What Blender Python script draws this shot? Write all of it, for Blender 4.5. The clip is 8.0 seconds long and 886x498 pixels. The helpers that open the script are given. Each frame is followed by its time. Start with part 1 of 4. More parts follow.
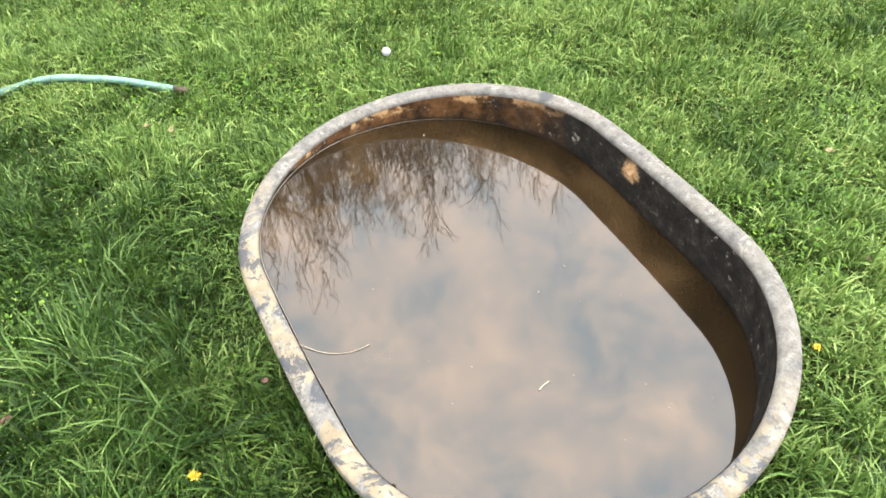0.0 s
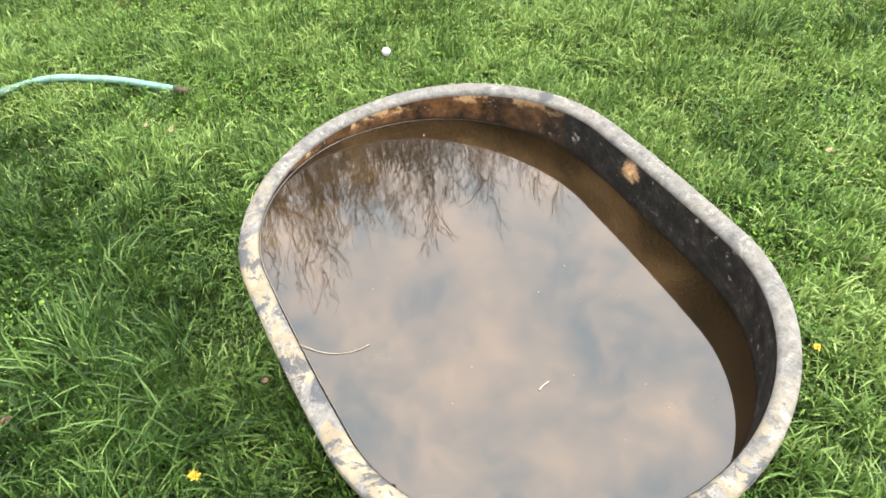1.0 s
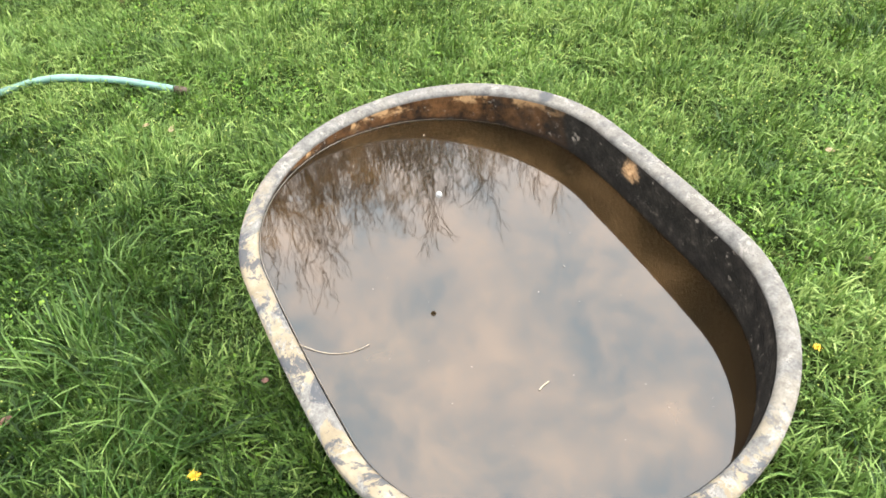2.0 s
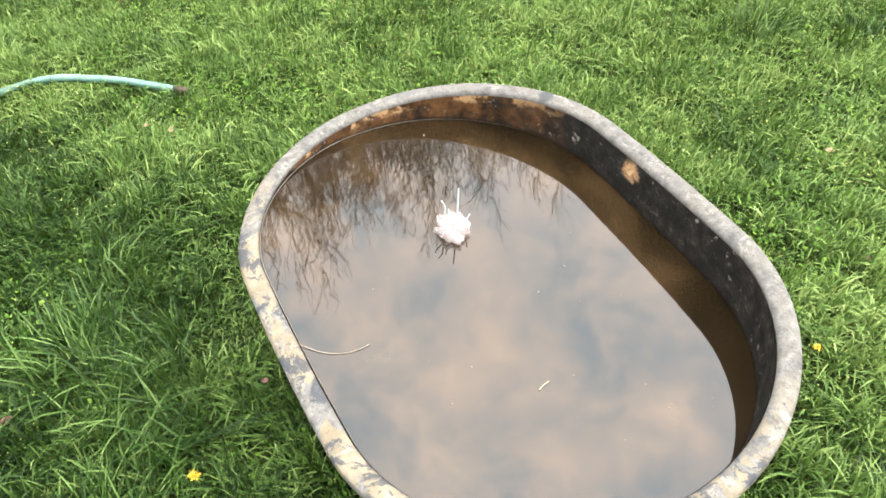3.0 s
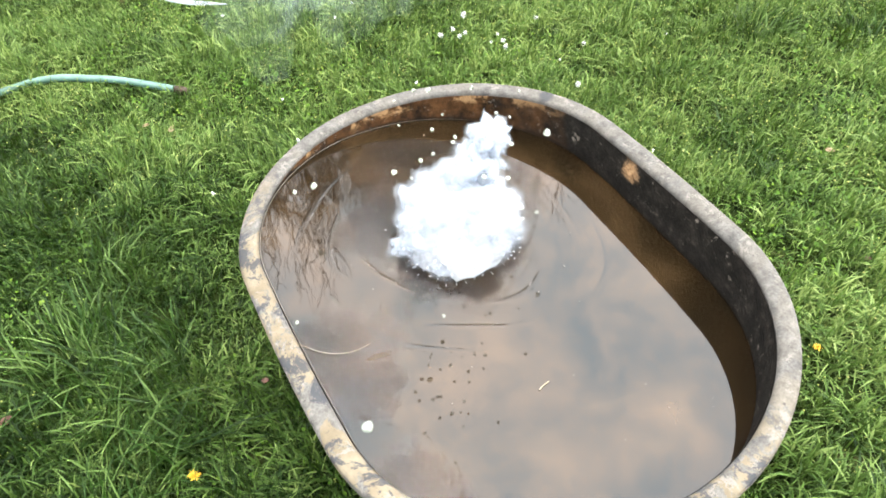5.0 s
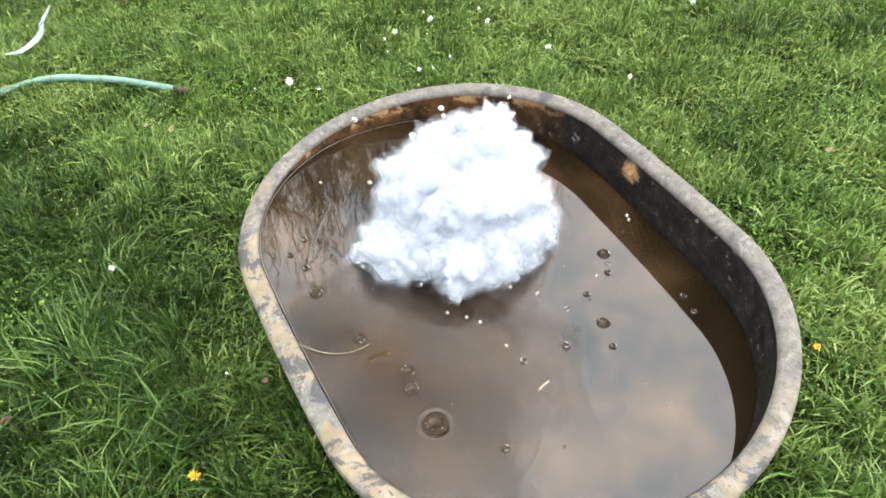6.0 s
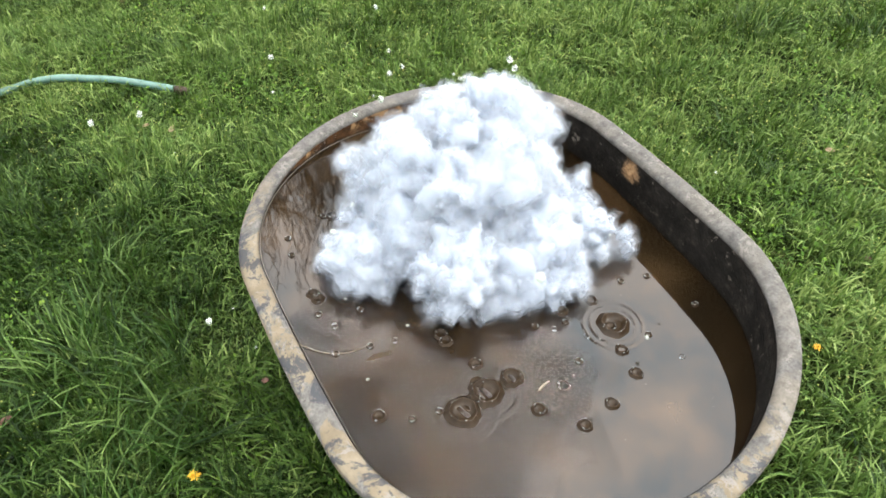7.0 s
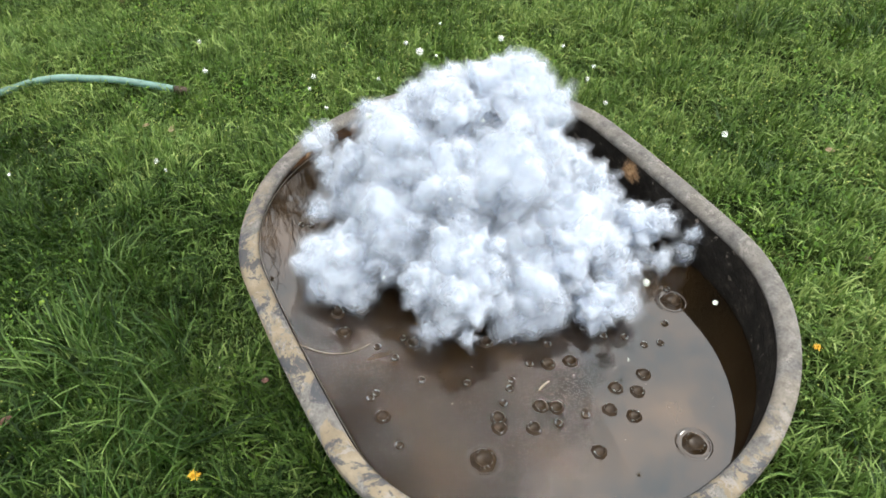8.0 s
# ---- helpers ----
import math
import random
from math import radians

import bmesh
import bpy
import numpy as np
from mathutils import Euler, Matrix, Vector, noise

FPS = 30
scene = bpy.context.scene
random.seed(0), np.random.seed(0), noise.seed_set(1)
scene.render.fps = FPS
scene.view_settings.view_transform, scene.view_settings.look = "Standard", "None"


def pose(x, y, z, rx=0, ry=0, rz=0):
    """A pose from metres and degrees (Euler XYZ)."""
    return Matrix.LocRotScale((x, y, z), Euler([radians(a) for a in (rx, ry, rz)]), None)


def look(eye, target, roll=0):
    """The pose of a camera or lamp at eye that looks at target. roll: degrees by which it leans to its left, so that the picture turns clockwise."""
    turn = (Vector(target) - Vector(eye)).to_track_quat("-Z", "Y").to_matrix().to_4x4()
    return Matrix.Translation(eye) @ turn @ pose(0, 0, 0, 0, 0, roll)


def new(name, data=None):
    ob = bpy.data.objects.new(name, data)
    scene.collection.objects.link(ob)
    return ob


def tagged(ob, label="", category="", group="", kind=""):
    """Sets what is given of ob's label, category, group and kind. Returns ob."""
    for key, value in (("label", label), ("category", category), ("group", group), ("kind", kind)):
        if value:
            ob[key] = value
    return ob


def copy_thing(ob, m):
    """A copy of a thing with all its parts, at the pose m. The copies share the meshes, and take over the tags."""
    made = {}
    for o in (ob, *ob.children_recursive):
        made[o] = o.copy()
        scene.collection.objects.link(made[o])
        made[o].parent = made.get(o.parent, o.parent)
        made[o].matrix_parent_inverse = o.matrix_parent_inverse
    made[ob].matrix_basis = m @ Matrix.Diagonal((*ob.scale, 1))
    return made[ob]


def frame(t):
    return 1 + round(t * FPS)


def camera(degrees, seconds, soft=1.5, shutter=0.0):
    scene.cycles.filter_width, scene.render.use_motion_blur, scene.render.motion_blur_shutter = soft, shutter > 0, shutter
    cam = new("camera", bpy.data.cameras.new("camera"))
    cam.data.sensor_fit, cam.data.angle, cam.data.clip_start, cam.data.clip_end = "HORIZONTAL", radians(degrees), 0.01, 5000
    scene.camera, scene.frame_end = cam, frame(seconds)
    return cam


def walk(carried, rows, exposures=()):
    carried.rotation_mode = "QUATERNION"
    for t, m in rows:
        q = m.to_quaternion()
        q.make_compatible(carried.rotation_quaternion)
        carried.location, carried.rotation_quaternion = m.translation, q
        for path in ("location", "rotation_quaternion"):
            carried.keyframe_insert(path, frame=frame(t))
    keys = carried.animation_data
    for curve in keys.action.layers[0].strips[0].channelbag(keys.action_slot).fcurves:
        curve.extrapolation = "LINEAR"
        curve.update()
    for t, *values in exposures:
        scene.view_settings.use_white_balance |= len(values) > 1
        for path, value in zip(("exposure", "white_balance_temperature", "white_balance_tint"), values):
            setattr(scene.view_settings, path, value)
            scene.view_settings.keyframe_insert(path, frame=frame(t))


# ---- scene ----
# ---------------------------------------------------------------- camera
EYE = Vector((0.951, -0.6844, 1.5067))
AIM = EYE + Vector((-0.6082, 0.3575, -0.7087))
cam = camera(60, 8.0, soft=1.64, shutter=0.12)
VIEW = look(EYE, AIM, 3.16)
walk(cam, [(0.0, VIEW), (8.0, VIEW)],
     exposures=[(0.0, 2.40), (3.2, 2.40), (3.6, 2.40), (4.7, 2.30), (5.8, 2.10), (7.0, 1.78), (8.0, 1.51)])

scene.cycles.transparent_max_bounces = 64   # the smoke is many thin veils

# ---------------------------------------------------------------- place in numbers
SLOPE_X, SLOPE_Y = 0.0333, 0.1286          # the lawn rises that much per metre
TANK_A, TANK_B, TANK_R, BULGE = 0.675, 0.4556, 0.4427, 0.0858
RIM_H, RIM_W = 0.32, 0.044
WATER_Z = 0.243
BLAST = Vector((-0.163, 0.005, WATER_Z))
RNG = np.random.default_rng(7)


def lawn_z(x, y):
    """Height of the lawn, a slope near the tank that levels out far away."""
    d = np.hypot(x, y)
    k = np.where(d > 8.0, 8.0 / np.maximum(d, 1e-6), 1.0)
    bumps = 0.008 * np.sin(3.1 * x + 1.0) * np.sin(2.7 * y + 0.4) + 0.005 * np.sin(7.3 * x - 5.1 * y)
    return (SLOPE_X * x + SLOPE_Y * y) * k + bumps * (d < 30)


# ---------------------------------------------------------------- light
SUN_EL, SUN_AZ = 52.0, 75.0
world = bpy.data.worlds.new("sky")
scene.world = world
world.use_nodes = True
wn, wl = world.node_tree.nodes, world.node_tree.links
wn.clear()
w_out, w_bg = wn.new("ShaderNodeOutputWorld"), wn.new("ShaderNodeBackground")
w_sky = wn.new("ShaderNodeTexSky")
w_sky.sky_type, w_sky.sun_disc = "NISHITA", False
w_sky.sun_elevation, w_sky.sun_rotation = radians(SUN_EL), radians(90 - SUN_AZ)
w_co, w_noise, w_ramp, w_mix = (wn.new("ShaderNodeTexCoord"), wn.new("ShaderNodeTexNoise"),
                                wn.new("ShaderNodeValToRGB"), wn.new("ShaderNodeMix"))
w_noise.inputs["Scale"].default_value, w_noise.inputs["Detail"].default_value = 9.0, 8.0
w_noise.inputs["Roughness"].default_value, w_noise.inputs["Distortion"].default_value = 0.66, 0.25
w_ramp.color_ramp.elements[0].position, w_ramp.color_ramp.elements[0].color = 0.36, (7.4, 8.7, 9.4, 1)
w_ramp.color_ramp.elements[1].position, w_ramp.color_ramp.elements[1].color = 0.64, (14.8, 12.7, 11.1, 1)
w_mix.data_type = "RGBA"
w_mix.inputs[0].default_value = 0.85
wl.new(w_co.outputs["Generated"], w_noise.inputs["Vector"])
wl.new(w_noise.outputs["Fac"], w_ramp.inputs["Fac"])
wl.new(w_sky.outputs["Color"], w_mix.inputs[6])
wl.new(w_ramp.outputs["Color"], w_mix.inputs[7])
# an overcast sky is three times as bright overhead as at the horizon
w_sep, w_up, w_dim = wn.new("ShaderNodeSeparateXYZ"), wn.new("ShaderNodeMapRange"), wn.new("ShaderNodeVectorMath")
w_dim.operation = "SCALE"
wl.new(w_co.outputs["Generated"], w_sep.inputs[0])
wl.new(w_sep.outputs["Z"], w_up.inputs["Value"])
for k, val in (("From Min", 0.0), ("From Max", 0.9), ("To Min", 0.45), ("To Max", 2.3)):
    w_up.inputs[k].default_value = val
wl.new(w_mix.outputs[2], w_dim.inputs[0])
wl.new(w_up.outputs[0], w_dim.inputs["Scale"])
wl.new(w_dim.outputs[0], w_bg.inputs["Color"])
w_bg.inputs["Strength"].default_value = 0.1
wl.new(w_bg.outputs["Background"], w_out.inputs["Surface"])

sun = new("sun", bpy.data.lights.new("sun", "SUN"))
sun.data.energy, sun.data.angle, sun.data.color = 1.3, radians(14), (1.0, 0.95, 0.87)
sun_dir = Vector((math.cos(radians(SUN_AZ)) * math.cos(radians(SUN_EL)),
                  math.sin(radians(SUN_AZ)) * math.cos(radians(SUN_EL)), math.sin(radians(SUN_EL))))
sun.matrix_world = look(sun_dir * 20, (0, 0, 0))


# ---------------------------------------------------------------- materials
class Nodes:
    """A material's node tree with short calls."""

    def __init__(self, name):
        self.m = bpy.data.materials.new(name)
        self.m.use_nodes = True
        self.t = self.m.node_tree
        self.bsdf = self.t.nodes["Principled BSDF"]
        self.out = self.t.nodes["Material Output"]

    def add(self, kind, **inputs):
        n = self.t.nodes.new("ShaderNode" + kind)
        for k, v in inputs.items():
            self.put(n.inputs[k.replace("_", " ")], v)
        return n

    def put(self, socket, v):
        if hasattr(v, "links"):
            self.t.links.new(v, socket)
        else:
            socket.default_value = v

    def where(self, space="Object"):
        return self.add("TexCoord").outputs[space]

    def noise(self, scale, detail=4.0, rough=0.55, space="Object", distort=0.0, vec=None):
        return self.add("TexNoise", Vector=vec or self.where(space), Scale=scale, Detail=detail, Roughness=rough,
                        Distortion=distort).outputs["Fac"]

    def ramp(self, fac, *stops):
        n = self.t.nodes.new("ShaderNodeValToRGB")
        while len(n.color_ramp.elements) < len(stops):
            n.color_ramp.elements.new(0.5)
        for e, (p, c) in zip(n.color_ramp.elements, stops):
            e.position = p
            e.color = (c, c, c, 1) if isinstance(c, (int, float)) else (*c, 1)
        self.put(n.inputs["Fac"], fac)
        return n.outputs["Color"]

    def mix(self, fac, a, b, blend="MIX"):
        n = self.t.nodes.new("ShaderNodeMix")
        n.data_type, n.blend_type = "RGBA", blend
        for s, v in ((n.inputs[0], fac), (n.inputs[6], a), (n.inputs[7], b)):
            self.put(s, (*v, 1) if isinstance(v, tuple) and len(v) == 3 else v)
        return n.outputs[2]

    def calc(self, op, a, b=0.0):
        n = self.t.nodes.new("ShaderNodeMath")
        n.operation = op
        self.put(n.inputs[0], a), self.put(n.inputs[1], b)
        return n.outputs[0]

    def set(self, **kw):
        for k, v in kw.items():
            self.put(self.bsdf.inputs[k.replace("_", " ")], (*v, 1) if isinstance(v, tuple) and len(v) == 3 else v)
        return self

    def bump(self, height, strength=0.5, distance=0.002):
        b = self.add("Bump", Height=height, Strength=strength, Distance=distance)
        self.put(self.bsdf.inputs["Normal"], b.outputs["Normal"])
        return self


def leaf_material(name, dark, mid, light, patch=4.0, rough=0.5):
    """Blades and leaves: each its own green, drifting over the lawn."""
    n = Nodes(name)
    own = n.add("NewGeometry").outputs["Random Per Island"]
    drift = n.noise(patch, 3.0)
    tone = n.calc("ADD", n.calc("MULTIPLY", own, 0.55), n.calc("MULTIPLY", n.calc("SUBTRACT", drift, 0.20), 0.7))
    col = n.ramp(tone, (0.12, dark), (0.5, mid), (0.92, light))
    n.set(Base_Color=col, Roughness=rough)
    n.set(Subsurface_Weight=0.0, Specular_IOR_Level=0.10)
    tr = n.add("BsdfTranslucent", Color=n.mix(0.35, col, (0.10, 0.16, 0.012)))
    mx = n.add("MixShader", Fac=0.22)
    n.t.links.new(n.bsdf.outputs[0], mx.inputs[1])
    n.t.links.new(tr.outputs[0], mx.inputs[2])
    n.t.links.new(mx.outputs[0], n.out.inputs["Surface"])
    return n.m


def make_soil():
    n = Nodes("soil")
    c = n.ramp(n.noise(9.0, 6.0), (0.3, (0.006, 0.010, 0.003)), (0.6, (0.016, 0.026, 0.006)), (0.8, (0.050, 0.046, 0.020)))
    return n.set(Base_Color=c, Roughness=1.0, Specular_IOR_Level=0.03).bump(n.noise(60, 5), 0.8, 0.01).m


def make_rim_rubber():
    """Grey weathered rubber, chalky, with cream lime patches and black scuffs."""
    n = Nodes("weathered_rim")
    base = n.ramp(n.noise(46, 7, 0.7), (0.3, (0.042, 0.042, 0.040)), (0.5, (0.078, 0.077, 0.073)), (0.7, (0.110, 0.108, 0.102)))
    fine = n.ramp(n.noise(190, 4, 0.7), (0.35, 0.72), (0.6, 1.0))
    base = n.mix(1.0, base, fine, "MULTIPLY")
    # the low side and the near end are the most worn
    at = n.add("SeparateXYZ", Vector=n.where()).outputs
    side = n.calc("ADD", n.calc("MULTIPLY", at["Y"], -0.75), n.calc("MULTIPLY", at["X"], 0.42))
    worn = n.ramp(n.calc("ADD", side, n.calc("MULTIPLY", n.noise(3.5, 4), 0.55)), (0.26, 0.12), (0.52, 1.0))
    cream = n.ramp(n.noise(8.5, 8, 0.72, distort=0.9), (0.475, 0.0), (0.515, 1.0))
    col = n.mix(n.calc("MULTIPLY", cream, worn), base, n.ramp(n.noise(22, 6), (0.3, (0.080, 0.066, 0.044)), (0.7, (0.130, 0.114, 0.084))))
    white = n.ramp(n.noise(24, 8, 0.78, distort=0.4), (0.56, 0.0), (0.60, 0.75))
    col = n.mix(white, col, (0.125, 0.120, 0.110))
    black = n.ramp(n.noise(13, 8, 0.78, distort=0.5, vec=n.add("Mapping", Vector=n.where(), Location=(3, 1, 2)).outputs[0]), (0.515, 0.0), (0.555, 0.9))
    col = n.mix(n.calc("MULTIPLY", black, worn), col, (0.026, 0.029, 0.034))
    notch = n.add("VectorMath", Vector=n.where())
    notch.operation = "DISTANCE"
    notch.inputs[1].default_value = (-0.417, 0.415, 0.32)
    scuff = n.ramp(n.calc("ADD", notch.outputs["Value"], n.calc("MULTIPLY", n.noise(60, 5), 0.02)), (0.026, 0.9), (0.034, 0.0))
    col = n.mix(scuff, col, (0.030, 0.033, 0.036))
    ticks = n.ramp(n.noise(85, 5, 0.8), (0.62, 0.0), (0.66, 0.8))
    col = n.mix(ticks, col, (0.032, 0.031, 0.030))
    return n.set(Base_Color=col, Roughness=0.9, Specular_IOR_Level=0.12).bump(n.noise(120, 6, 0.7), 0.5, 0.003).m


def make_wall_rubber():
    """Black rubber with brown algae near the water and dried tan mud."""
    n = Nodes("stained_rubber")
    base = n.ramp(n.noise(30, 6, 0.7), (0.35, (0.0030, 0.0029, 0.0026)), (0.56, (0.0088, 0.0080, 0.0070)), (0.76, (0.034, 0.030, 0.025)))
    x = n.add("SeparateXYZ", Vector=n.where()).outputs
    end = n.calc("MULTIPLY", x["X"], -1.0)
    brown_zone = n.ramp(n.calc("ADD", end, n.calc("MULTIPLY", n.noise(9, 5), 0.25)), (0.45, 0.0), (0.66, 1.0))
    rust = n.ramp(n.noise(20, 6, 0.7), (0.38, (0.006, 0.0035, 0.002)), (0.65, (0.060, 0.029, 0.011)))
    col = n.mix(n.calc("MULTIPLY", brown_zone, 0.9), base, rust)
    high = n.ramp(n.calc("ADD", x["Z"], n.calc("MULTIPLY", n.noise(26, 6, 0.65), 0.07)), (0.322, 0.0), (0.336, 1.0))
    tanz = n.ramp(n.noise(9, 5, 0.65), (0.50, 0.0), (0.56, 1.0))
    col = n.mix(n.calc("MULTIPLY", n.calc("MULTIPLY", high, tanz), brown_zone), col, (0.165, 0.105, 0.052))
    specks = n.ramp(n.noise(38, 8, 0.8), (0.605, 0.0), (0.645, 0.8))
    col = n.mix(specks, col, (0.12, 0.108, 0.092))
    spot = n.add("VectorMath", Vector=n.where())
    spot.operation = "DISTANCE"
    spot.inputs[1].default_value = MUD_SPOT
    blob = n.ramp(n.calc("ADD", spot.outputs["Value"], n.calc("MULTIPLY", n.noise(55, 6, 0.7), 0.06)), (0.046, 1.0), (0.066, 0.0))
    col = n.mix(blob, col, n.ramp(n.noise(70, 4), (0.35, (0.11, 0.065, 0.03)), (0.6, (0.27, 0.175, 0.095))))
    scrape = n.ramp(n.noise(1.0, 6, 0.7, vec=n.add("Mapping", Vector=n.where(), Scale=(26, 26, 75)).outputs[0]), (0.62, 0.0), (0.68, 0.4))
    col = n.mix(scrape, col, (0.085, 0.072, 0.058))
    wet = n.ramp(n.calc("ADD", n.add("SeparateXYZ", Vector=n.add("NewGeometry").outputs["Position"]).outputs["Z"], n.calc("MULTIPLY", n.noise(14, 3), 0.012)),
                 (WATER_Z + 0.013, 1.0), (WATER_Z + 0.016, 0.0))
    col = n.mix(wet, col, n.mix(0.8, col, (0.003, 0.0026, 0.002)))
    return n.set(Base_Color=col, Roughness=0.8, Specular_IOR_Level=0.06).bump(n.noise(70, 7, 0.65), 0.8, 0.004).m


def make_water(name="murky_water"):
    n = Nodes(name)
    murk = n.ramp(n.noise(4.2, 5, 0.6, distort=0.5), (0.35, (0.0052, 0.0036, 0.0018)), (0.52, (0.0098, 0.0062, 0.0028)), (0.68, (0.021, 0.0130, 0.0058)))
    n.set(Base_Color=murk, Roughness=0.02, IOR=1.45)
    return n.bump(n.noise(11.0, 2, 0.4), 0.05, 0.004).m


MUD_SPOT = (-0.090, 0.455, 0.278)
M = {
    "soil": make_soil(), "rim": make_rim_rubber(), "wall": make_wall_rubber(), "water": make_water(),
    "grass": leaf_material("grass_blades", (0.008, 0.021, 0.005), (0.055, 0.104, 0.021), (0.205, 0.270, 0.090)),
    "coarse": leaf_material("darkened_coarse_grass", (0.003, 0.010, 0.002), (0.014, 0.037, 0.006), (0.115, 0.180, 0.055), 3.0, 0.42),
    # deep green of the low side, with the shade there put into the colour
    "shaded_grass": leaf_material("shaded_grass_blades", (0.0014, 0.005, 0.001), (0.010, 0.028, 0.0042), (0.080, 0.134, 0.034)),
    "clover": leaf_material("clover_leaves", (0.014, 0.042, 0.005), (0.045, 0.100, 0.010), (0.11, 0.175, 0.02), 3.5),
    "bud": leaf_material("seed_buds", (0.14, 0.18, 0.04), (0.24, 0.27, 0.07), (0.34, 0.34, 0.14), 3.0),
}


# the glint along the water's edge, put into a pale colour
M["meniscus"] = Nodes("pale_meniscus").set(Base_Color=(0.055, 0.048, 0.038), Roughness=0.5).m


# ---------------------------------------------------------------- mesh helpers
def mesh_of(name, verts, faces, material=None, smooth=False):
    me = bpy.data.meshes.new(name)
    verts, faces = np.asarray(verts, np.float32), np.asarray(faces, np.int32)
    me.vertices.add(len(verts))
    me.vertices.foreach_set("co", verts.ravel())
    k = faces.shape[1]
    me.loops.add(faces.size)
    me.loops.foreach_set("vertex_index", faces.ravel())
    me.polygons.add(len(faces))
    me.polygons.foreach_set("loop_start", np.arange(0, faces.size, k, dtype=np.int32))
    me.update(calc_edges=True)
    me.validate()
    if smooth:
        me.polygons.foreach_set("use_smooth", np.ones(len(faces), bool))
    if material:
        me.materials.append(material)
    return me


def part(name, me, parent=None, label=""):
    ob = new(name, me)
    if parent:
        ob.parent = parent
    return tagged(ob, label)


def outline(a, b, r, n=16):
    """A rounded oblong whose long sides bow out a little."""
    pts = []
    for cx, cy, t0 in ((a - r, b - r, 0), (r - a, b - r, 90), (r - a, r - b, 180), (a - r, r - b, 270)):
        for i in range(n + 1):
            t = radians(t0 + 90 * i / n)
            pts.append((cx + r * math.cos(t), cy + r * math.sin(t)))
        ex, ey = pts[-1]
        nx, ny = {0: (r - a, b), 90: (-a, r - b), 180: (a - r, -b), 270: (a, b - r)}[t0]
        for i in range(1, 8):
            pts.append((ex + (nx - ex) * i / 8, ey + (ny - ey) * i / 8))
    p = np.array(pts)
    p[:, 1] *= 1 + BULGE * (1 - (p[:, 0] / TANK_A) ** 2)
    return p


def tank_ring(inset, n=16):
    return outline(TANK_A - inset, TANK_B - inset, max(TANK_R - inset, 0.03), n)


def loft(rings, close_end=False, close_start=False, closed=False):
    """Quads between rings of equal length (arrays of 3D points)."""
    n = len(rings[0])
    v = np.vstack(rings)
    f = []
    for k in range(len(rings) - (0 if closed else 1)):
        a, b = k * n, ((k + 1) % len(rings)) * n
        for i in range(n):
            j = (i + 1) % n
            f.append((a + i, a + j, b + j, b + i))
    return v, f


def tube(points, radii, sides=8):
    """A round tube along points."""
    P = [Vector(p) for p in points]
    rings = []
    side = None
    for i, p in enumerate(P):
        d = (P[min(i + 1, len(P) - 1)] - P[max(i - 1, 0)]).normalized()
        side = d.orthogonal().normalized() if side is None else (side - d * side.dot(d)).normalized()
        up = d.cross(side)
        rings.append(np.array([p + (side * math.cos(t) + up * math.sin(t)) * radii[i]
                               for t in (2 * math.pi * k / sides for k in range(sides))]))
    v, f = loft(rings)
    return v, f


# ---------------------------------------------------------------- ground
def build_ground():
    g = np.concatenate([-np.geomspace(900, 3.2, 22), np.linspace(-3, 3, 81), np.geomspace(3.2, 900, 22)])
    X, Y = np.meshgrid(g, g)
    n = len(g)
    v = np.c_[X.ravel(), Y.ravel(), lawn_z(X.ravel(), Y.ravel())]
    i = (np.arange(n - 1)[:, None] * n + np.arange(n - 1)).ravel()
    f = np.c_[i, i + 1, i + n + 1, i + n]
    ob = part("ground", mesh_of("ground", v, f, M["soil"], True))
    tagged(ob, "sloping lawn soil with moss and thatch under the grass", "ground", kind="structure")


def in_oblong(x, y, inset):
    a, b = TANK_A - inset, (TANK_B - inset) * (1 + BULGE * (1 - (x / TANK_A) ** 2))
    r = TANK_R - inset
    dx, dy = np.maximum(np.abs(x) - (a - r), 0), np.maximum(np.abs(y) - (b - r), 0)
    return (np.hypot(dx, dy) < r) & (np.abs(x) < a) & (np.abs(y) < b)


def wave_noise(x, y, f, seed):
    g = np.random.default_rng(seed)
    s = 0
    for k in range(7):
        a, ph, q = g.uniform(0, 6.28), g.uniform(0, 6.28), f * g.uniform(0.5, 1.8)
        s = s + np.sin(q * (x * np.cos(a) + y * np.sin(a)) + ph)
    return s / 3.7


def blades(x, y, z, h, w, phi, lean, twist):
    """Curved tapering blades, five triangles each."""
    n = len(x)
    dx, dy = np.cos(phi), np.sin(phi)
    sx, sy = -np.sin(phi + twist), np.cos(phi + twist)
    v = np.empty((n, 7, 3), np.float32)
    for lv, (t, wt) in enumerate(((0.0, 0.8), (0.38, 1.0), (0.74, 0.72))):
        out, up = h * lean * t ** 1.7, h * t * (1 - 0.42 * np.minimum(lean, 1.6) * t ** 1.5)
        for s, k in ((-1, 0), (1, 1)):
            v[:, lv * 2 + k] = np.c_[x + dx * out + s * sx * w * wt / 2, y + dy * out + s * sy * w * wt / 2, z + up]
    v[:, 6] = np.c_[x + dx * h * lean, y + dy * h * lean, z + h * (1 - 0.42 * np.minimum(lean, 1.6))]
    f = np.array([(0, 1, 3), (0, 3, 2), (2, 3, 5), (2, 5, 4), (4, 5, 6)])
    return v.reshape(-1, 3), (f[None] + 7 * np.arange(n)[:, None, None]).reshape(-1, 3)


